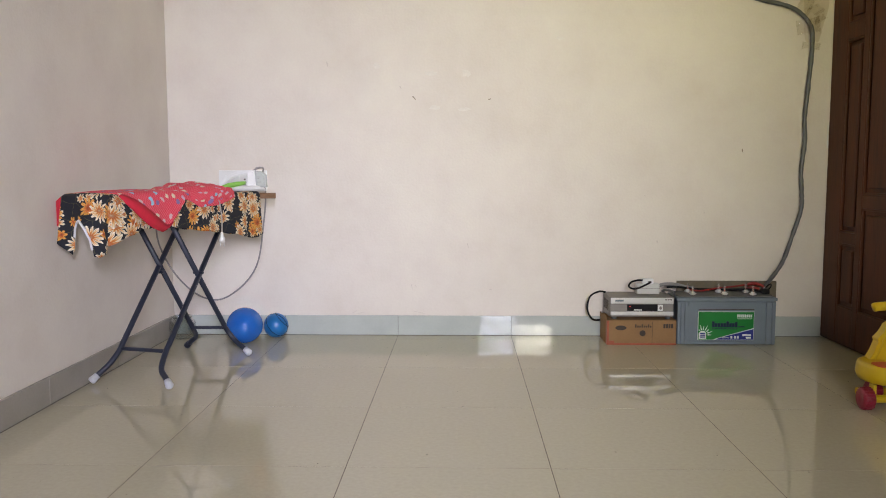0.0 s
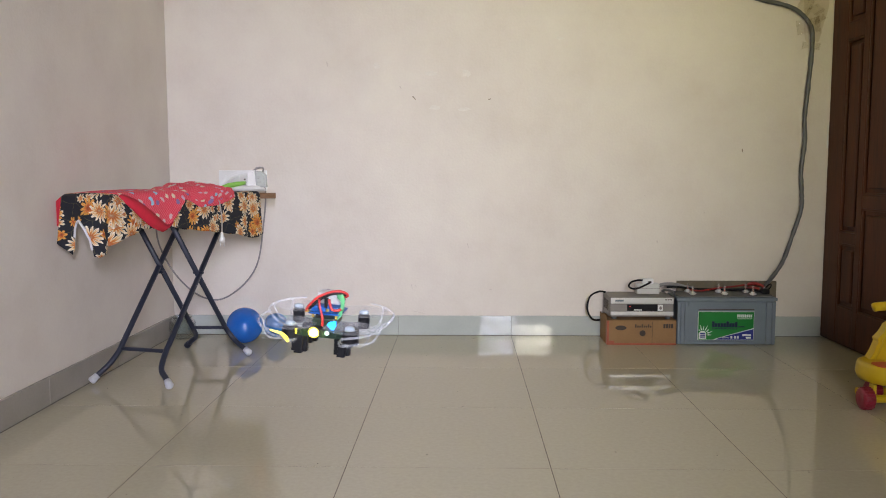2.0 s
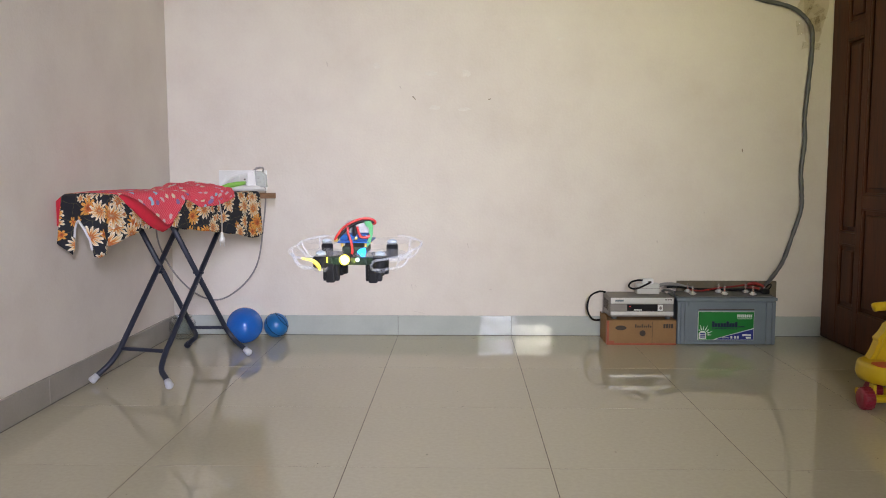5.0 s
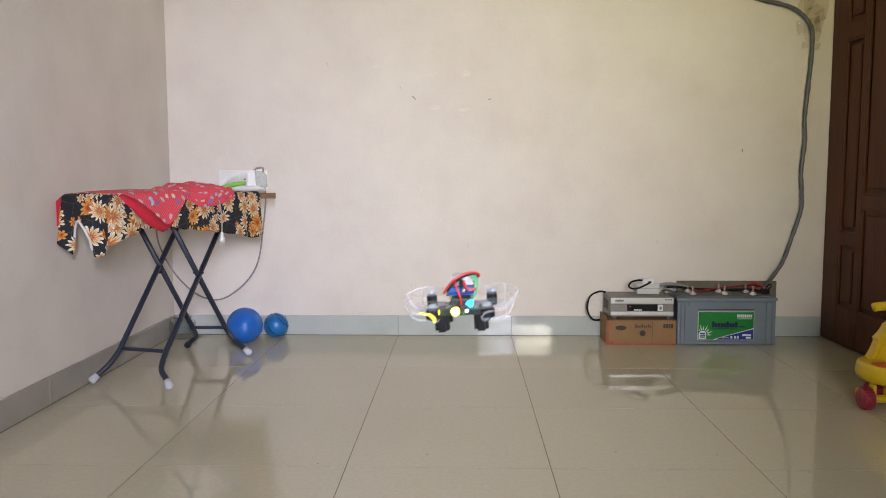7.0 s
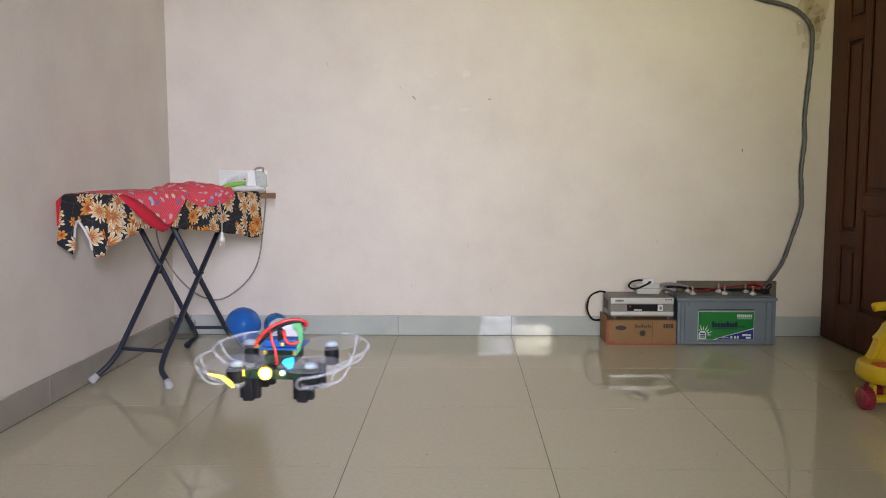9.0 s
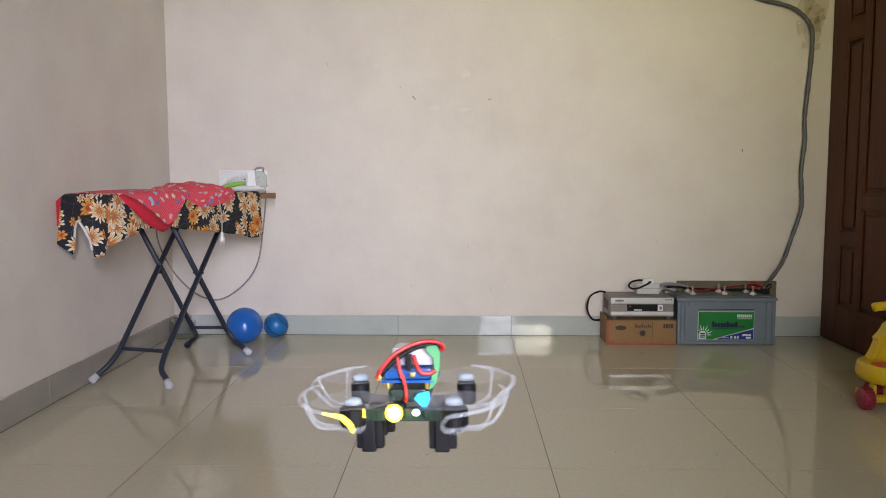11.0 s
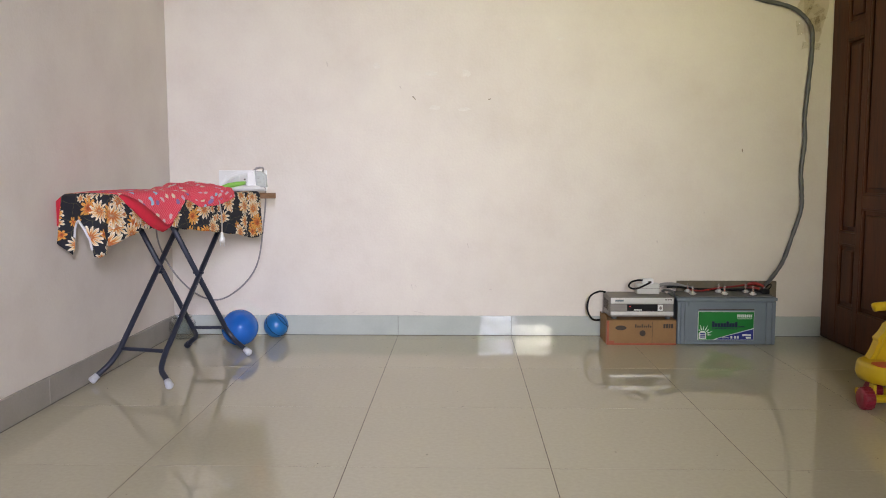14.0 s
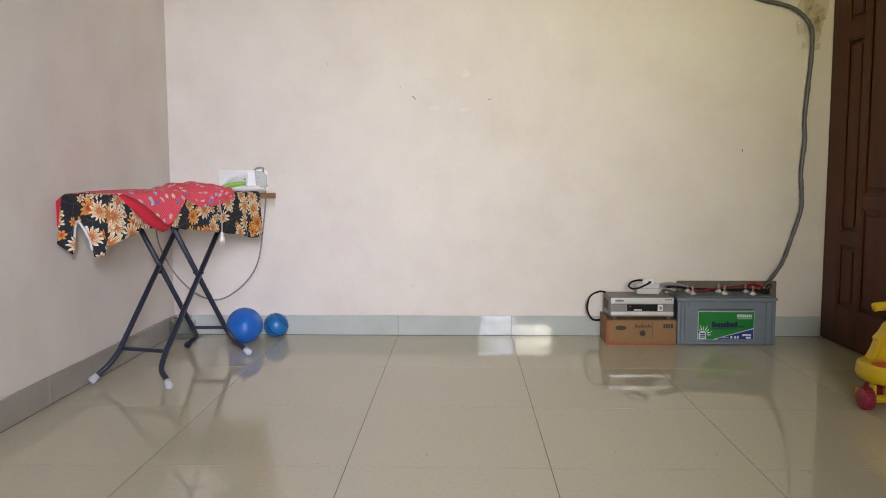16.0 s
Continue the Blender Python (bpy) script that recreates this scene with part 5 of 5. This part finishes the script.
    part("chip", box(-0.012, -0.002, -0.0235, -0.018, 0.0165, 0.0205, 0.0005), M_BLACK, pcb)
    part("contact", box(-0.0275, -0.022, -0.024, -0.020, 0.0230, 0.0290, 0.001), M_BRASS, pcb, "brass contact")
    part("contact", box(0.003, 0.007, -0.0245, -0.021, 0.0265, 0.0305, 0.001), M_BRASS, pcb, "brass contact")
    part("plug", box(-0.001, 0.004, -0.021, -0.014, 0.031, 0.045, 0.001), M_BLACK, pcb)
    for x, y in ((-0.017, -0.018), (0.017, -0.018), (-0.017, 0.018), (0.017, 0.018)):
        part("standoff", tube([(x, y, 0.0155), (x, y, 0.0215)], 0.002, 8), M_BRASS, pcb)
    tab = [(0.019, 0.014), (0.025, 0.021), (0.0285, 0.034), (0.029, 0.047), (0.026, 0.053), (0.017, 0.052), (0.0185, 0.047), (0.0235, 0.043), (0.0235, 0.034), (0.0205, 0.023)]
    part("green_tab", slab(tab, -0.022, -0.019), M_GREEN_TAB, t, "translucent green plastic tab")
    red = tube(smooth_path([(-0.026, -0.023, 0.026), (-0.021, -0.026, 0.034), (-0.010, -0.024, 0.046), (0.006, -0.020, 0.054), (0.020, -0.016, 0.056), (0.029, -0.013, 0.053), (0.030, -0.010, 0.048), (0.020, -0.006, 0.047)], 6), 0.0018, 8)
    part("red_wire", red, M_RED, t, smooth=True)
    blk = tube(smooth_path([(-0.024, -0.021, 0.026), (-0.019, -0.022, 0.032), (-0.008, -0.019, 0.042), (0.006, -0.015, 0.050), (0.019, -0.011, 0.052), (0.027, -0.009, 0.049), (0.020, -0.003, 0.044)], 6), 0.0022, 8)
    part("black_wire", blk, M_BLACK, t, smooth=True)
    part("red_wire", tube(smooth_path([(-0.007, -0.025, 0.044), (-0.005, -0.028, 0.034), (-0.001, -0.030, 0.024), (0.001, -0.031, 0.012), (-0.001, -0.029, 0.006)], 6), 0.0017, 8), M_RED, t, smooth=True)
    part("red_wire", tube(smooth_path([(0.006, -0.020, 0.044), (0.009, -0.024, 0.037), (0.013, -0.026, 0.031), (0.020, -0.025, 0.030), (0.025, -0.023, 0.032)], 6), 0.0019, 8), M_RED, t, smooth=True)
    # lamps
    part("lamp_yellow", ball_mesh_at((-0.0075, -0.046, 0.001), 0.0050), M_LED_YELLOW, t, "lit yellow lamp", smooth=True)
    # added shell whose glow draws the halo round the yellow lamp
    part("lamp_halo", ball_mesh_at((-0.0075, -0.046, 0.001), 0.0074), M_YELLOW_GLOW, t, "glowing yellow shell for the halo of the lamp", smooth=True)
    # glowing strip stands for lamp light caught on the motor housing edge
    part("lit_edge_strip", box(-0.0345, -0.0325, -0.0440, -0.0425, -0.004, 0.004, 0.0005, 1), M_YELLOW_GLOW, t, "thin glowing strip for yellow lamp light on the housing edge")
    part("lamp_seat", box(-0.0155, 0.0005, -0.042, -0.028, -0.005, 0.007, 0.002), M_BLACK, t)
    tri = [(0.008, 0.010), (0.011, 0.014), (0.020, 0.016), (0.0205, 0.009), (0.0185, 0.004), (0.016, 0.0015), (0.013, 0.005)]
    part("lamp_blue", slab(tri, -0.034, -0.030), M_LED_BLUE, t, "lit blue lamp")
    part("lamp_pale", ball_mesh_at((0.010, -0.040, 0.000), 0.0032), M_LED_WHITE, t, "small pale lamp", smooth=True)
    part("lamp_seat", box(0.005, 0.016, -0.038, -0.028, -0.004, 0.003, 0.001), M_BLACK, t)
    return t


def ball_mesh_at(c, r):
    bm = ball_mesh(r, 20, 12)
    bmesh.ops.translate(bm, verts=bm.verts[:], vec=Vector(c))
    return bm


drone = quadcopter()


def motions():
    flight = [
        (0.00, pose(0.1130, -1.7803, 0.2534, 2.0, 0.0, -5.0)),
        (0.20, pose(0.1130, -1.7803, 0.3284, 4.0, 1.0, -5.0)),
        (0.30, pose(0.1130, -1.7803, 0.3684, 4.0, 2.0, -5.0)),
        (0.40, pose(0.1130, -1.7803, 0.4034, 4.0, 2.0, -5.0)),
        (0.50, pose(0.1221, -1.7937, 0.4443, 4.0, 2.0, -5.0)),
        (0.60, pose(0.1275, -1.7941, 0.4846, 4.0, 2.0, -5.0)),
        (0.70, pose(0.1346, -1.7813, 0.5256, 3.0, 2.0, -5.0)),
        (0.80, pose(0.1392, -1.7555, 0.5625, 3.0, 1.0, -5.0)),
        (0.90, pose(0.1450, -1.7380, 0.6015, 3.0, 0.0, -5.0)),
        (1.00, pose(0.1518, -1.7254, 0.6337, 3.0, 0.0, -5.0)),
        (1.15, pose(0.1595, -1.7044, 0.6520, 3.0, 0.0, -5.0)),
        (1.30, pose(0.1642, -1.6937, 0.6612, 4.0, 1.0, -5.0)),
        (1.50, pose(0.1659, -1.6703, 0.6411, 4.0, 2.0, -5.0)),
        (1.60, pose(0.1643, -1.6709, 0.6344, 4.0, 2.3, -5.0)),
        (1.80, pose(0.1547, -1.6917, 0.6315, 4.0, 4.0, -5.0)),
        (2.00, pose(0.1439, -1.7159, 0.6362, 4.0, 4.6, -5.0)),
        (2.30, pose(0.1340, -1.7293, 0.6481, 4.0, 2.3, -5.0)),
        (2.50, pose(0.1361, -1.7239, 0.6545, 4.0, 1.0, -5.0)),
        (2.60, pose(0.1383, -1.7189, 0.6568, 4.0, 1.0, -5.0)),
        (2.80, pose(0.1437, -1.7134, 0.6641, 4.0, 0.0, -5.0)),
        (3.00, pose(0.1445, -1.7125, 0.6725, 4.0, 1.0, -5.0)),
        (3.15, pose(0.1401, -1.7215, 0.6790, 4.0, 3.0, -5.0)),
        (3.30, pose(0.1355, -1.7258, 0.6839, 4.0, 5.0, -5.0)),
        (3.50, pose(0.1380, -1.7297, 0.6919, 5.0, 4.0, -5.0)),
        (3.60, pose(0.1458, -1.7336, 0.6985, 5.0, 2.0, -5.0)),
        (3.80, pose(0.1579, -1.7187, 0.7055, 5.0, 0.0, -5.0)),
        (4.00, pose(0.1681, -1.7132, 0.7111, 5.0, 0.0, -5.0)),
        (4.20, pose(0.1728, -1.7261, 0.7222, 5.0, 0.0, -5.0)),
        (4.70, pose(0.1806, -1.7150, 0.7374, 4.0, 0.0, -5.0)),
        (5.30, pose(0.1925, -1.6761, 0.7348, 4.0, 0.0, -5.0)),
        (5.90, pose(0.2113, -1.6308, 0.7112, 4.0, 0.0, -5.0)),
        (6.30, pose(0.2429, -1.5988, 0.6875, 4.0, -1.0, -5.0)),
        (6.50, pose(0.2824, -1.5754, 0.6782, 4.0, -2.0, -5.0)),
        (6.60, pose(0.3032, -1.5636, 0.6712, 4.0, -2.0, -5.0)),
        (6.75, pose(0.3307, -1.5579, 0.6600, 4.0, -4.0, -5.0)),
        (6.90, pose(0.3450, -1.5586, 0.6494, 4.0, -4.4, -5.0)),
        (7.00, pose(0.3408, -1.5832, 0.6443, 4.0, -3.5, -5.0)),
        (7.20, pose(0.3120, -1.6407, 0.6382, 4.0, 0.0, -5.0)),
        (7.50, pose(0.2677, -1.7229, 0.6304, 3.0, 0.0, -5.0)),
        (7.75, pose(0.2372, -1.7825, 0.6232, 3.0, 0.0, -5.0)),
        (8.00, pose(0.2100, -1.8322, 0.6177, 2.0, 0.0, -5.0)),
        (8.25, pose(0.1866, -1.8738, 0.6174, 2.0, 0.0, -5.0)),
        (8.50, pose(0.1670, -1.9084, 0.6214, 2.0, 0.0, -5.0)),
        (8.75, pose(0.1506, -1.9340, 0.6299, 2.0, 0.0, -5.0)),
        (9.00, pose(0.1340, -1.9493, 0.6364, 2.0, 0.0, -5.0)),
        (9.20, pose(0.1152, -1.9589, 0.6348, 1.0, 0.0, -5.0)),
        (9.60, pose(0.1255, -2.0094, 0.6363, 0.0, -2.0, -5.0)),
        (10.20, pose(0.2011, -2.0914, 0.6433, -2.0, -3.0, -5.0)),
        (10.80, pose(0.2762, -2.1527, 0.6528, -3.0, -2.0, -5.0)),
        (11.30, pose(0.3088, -2.1848, 0.6559, -4.0, 0.0, -5.0)),
        (11.40, pose(0.2938, -2.1923, 0.6499, -4.0, 2.0, -5.0)),
        (11.50, pose(0.2815, -2.1966, 0.6421, -4.0, 3.5, -5.0)),
        (11.60, pose(0.2743, -2.1944, 0.6323, -4.0, 4.5, -5.0)),
        (11.70, pose(0.2768, -2.1889, 0.6197, -4.0, 4.0, -5.0)),
        (11.90, pose(0.2881, -2.1844, 0.5936, -4.0, 2.0, -5.0)),
        (12.00, pose(0.2893, -2.1872, 0.5822, -4.0, 1.0, -5.0)),
        (12.10, pose(0.2900, -2.1902, 0.5690, -3.0, 0.0, -5.0)),
        (12.20, pose(0.2903, -2.1902, 0.5513, -2.0, 0.0, -5.0)),
        (12.50, pose(0.2903, -2.1902, 0.4213, 0.0, 0.0, -5.0)),
        (12.90, pose(0.2903, -2.1902, 0.1200, 0.0, 0.0, -5.0)),
        (13.30, pose(0.2903, -2.1902, 0.0337, 0.0, 0.0, -5.0)),
        (16.00, pose(0.2903, -2.1902, 0.0337, 0.0, 0.0, -5.0)),
    ]
    walk(drone, flight)
    rolling = [
        (0.0, pose(-0.7626, 1.1013, 0.0905, -0.0, 0.0, 0)),
        (1.0, pose(-0.7626, 1.1013, 0.0905, -0.0, 0.0, 0)),
        (2.5, pose(-0.7640, 1.1013, 0.0905, 0.0, -0.9, 0)),
        (3.5, pose(-0.7694, 1.0944, 0.0905, 4.4, -4.3, 0)),
        (4.0, pose(-0.7640, 1.1013, 0.0905, 0.0, -0.9, 0)),
        (8.0, pose(-0.7626, 1.1013, 0.0905, -0.0, 0.0, 0)),
        (8.5, pose(-0.7669, 1.1012, 0.0905, 0.1, -2.7, 0)),
        (9.0, pose(-0.7731, 1.1079, 0.0905, -4.2, -6.6, 0)),
        (9.6, pose(-0.7691, 1.1039, 0.0905, -1.6, -4.1, 0)),
        (11.3, pose(-0.7626, 1.1013, 0.0905, -0.0, 0.0, 0)),
        (12.0, pose(-0.7608, 1.0946, 0.0905, 4.3, 1.2, 0)),
        (12.5, pose(-0.7667, 1.0743, 0.0905, 17.1, -2.6, 0)),
        (13.0, pose(-0.7679, 1.0477, 0.0905, 34.0, -3.4, 0)),
        (13.5, pose(-0.7699, 1.0345, 0.0905, 42.3, -4.6, 0)),
        (14.0, pose(-0.7703, 1.0410, 0.0905, 38.2, -4.9, 0)),
        (14.5, pose(-0.7620, 1.0677, 0.0905, 21.3, 0.4, 0)),
        (15.0, pose(-0.7589, 1.0879, 0.0905, 8.5, 2.3, 0)),
        (15.5, pose(-0.7626, 1.1013, 0.0905, -0.0, 0.0, 0)),
        (16.0, pose(-0.7626, 1.1013, 0.0905, -0.0, 0.0, 0)),
    ]
    walk(ball, rolling)


motions()
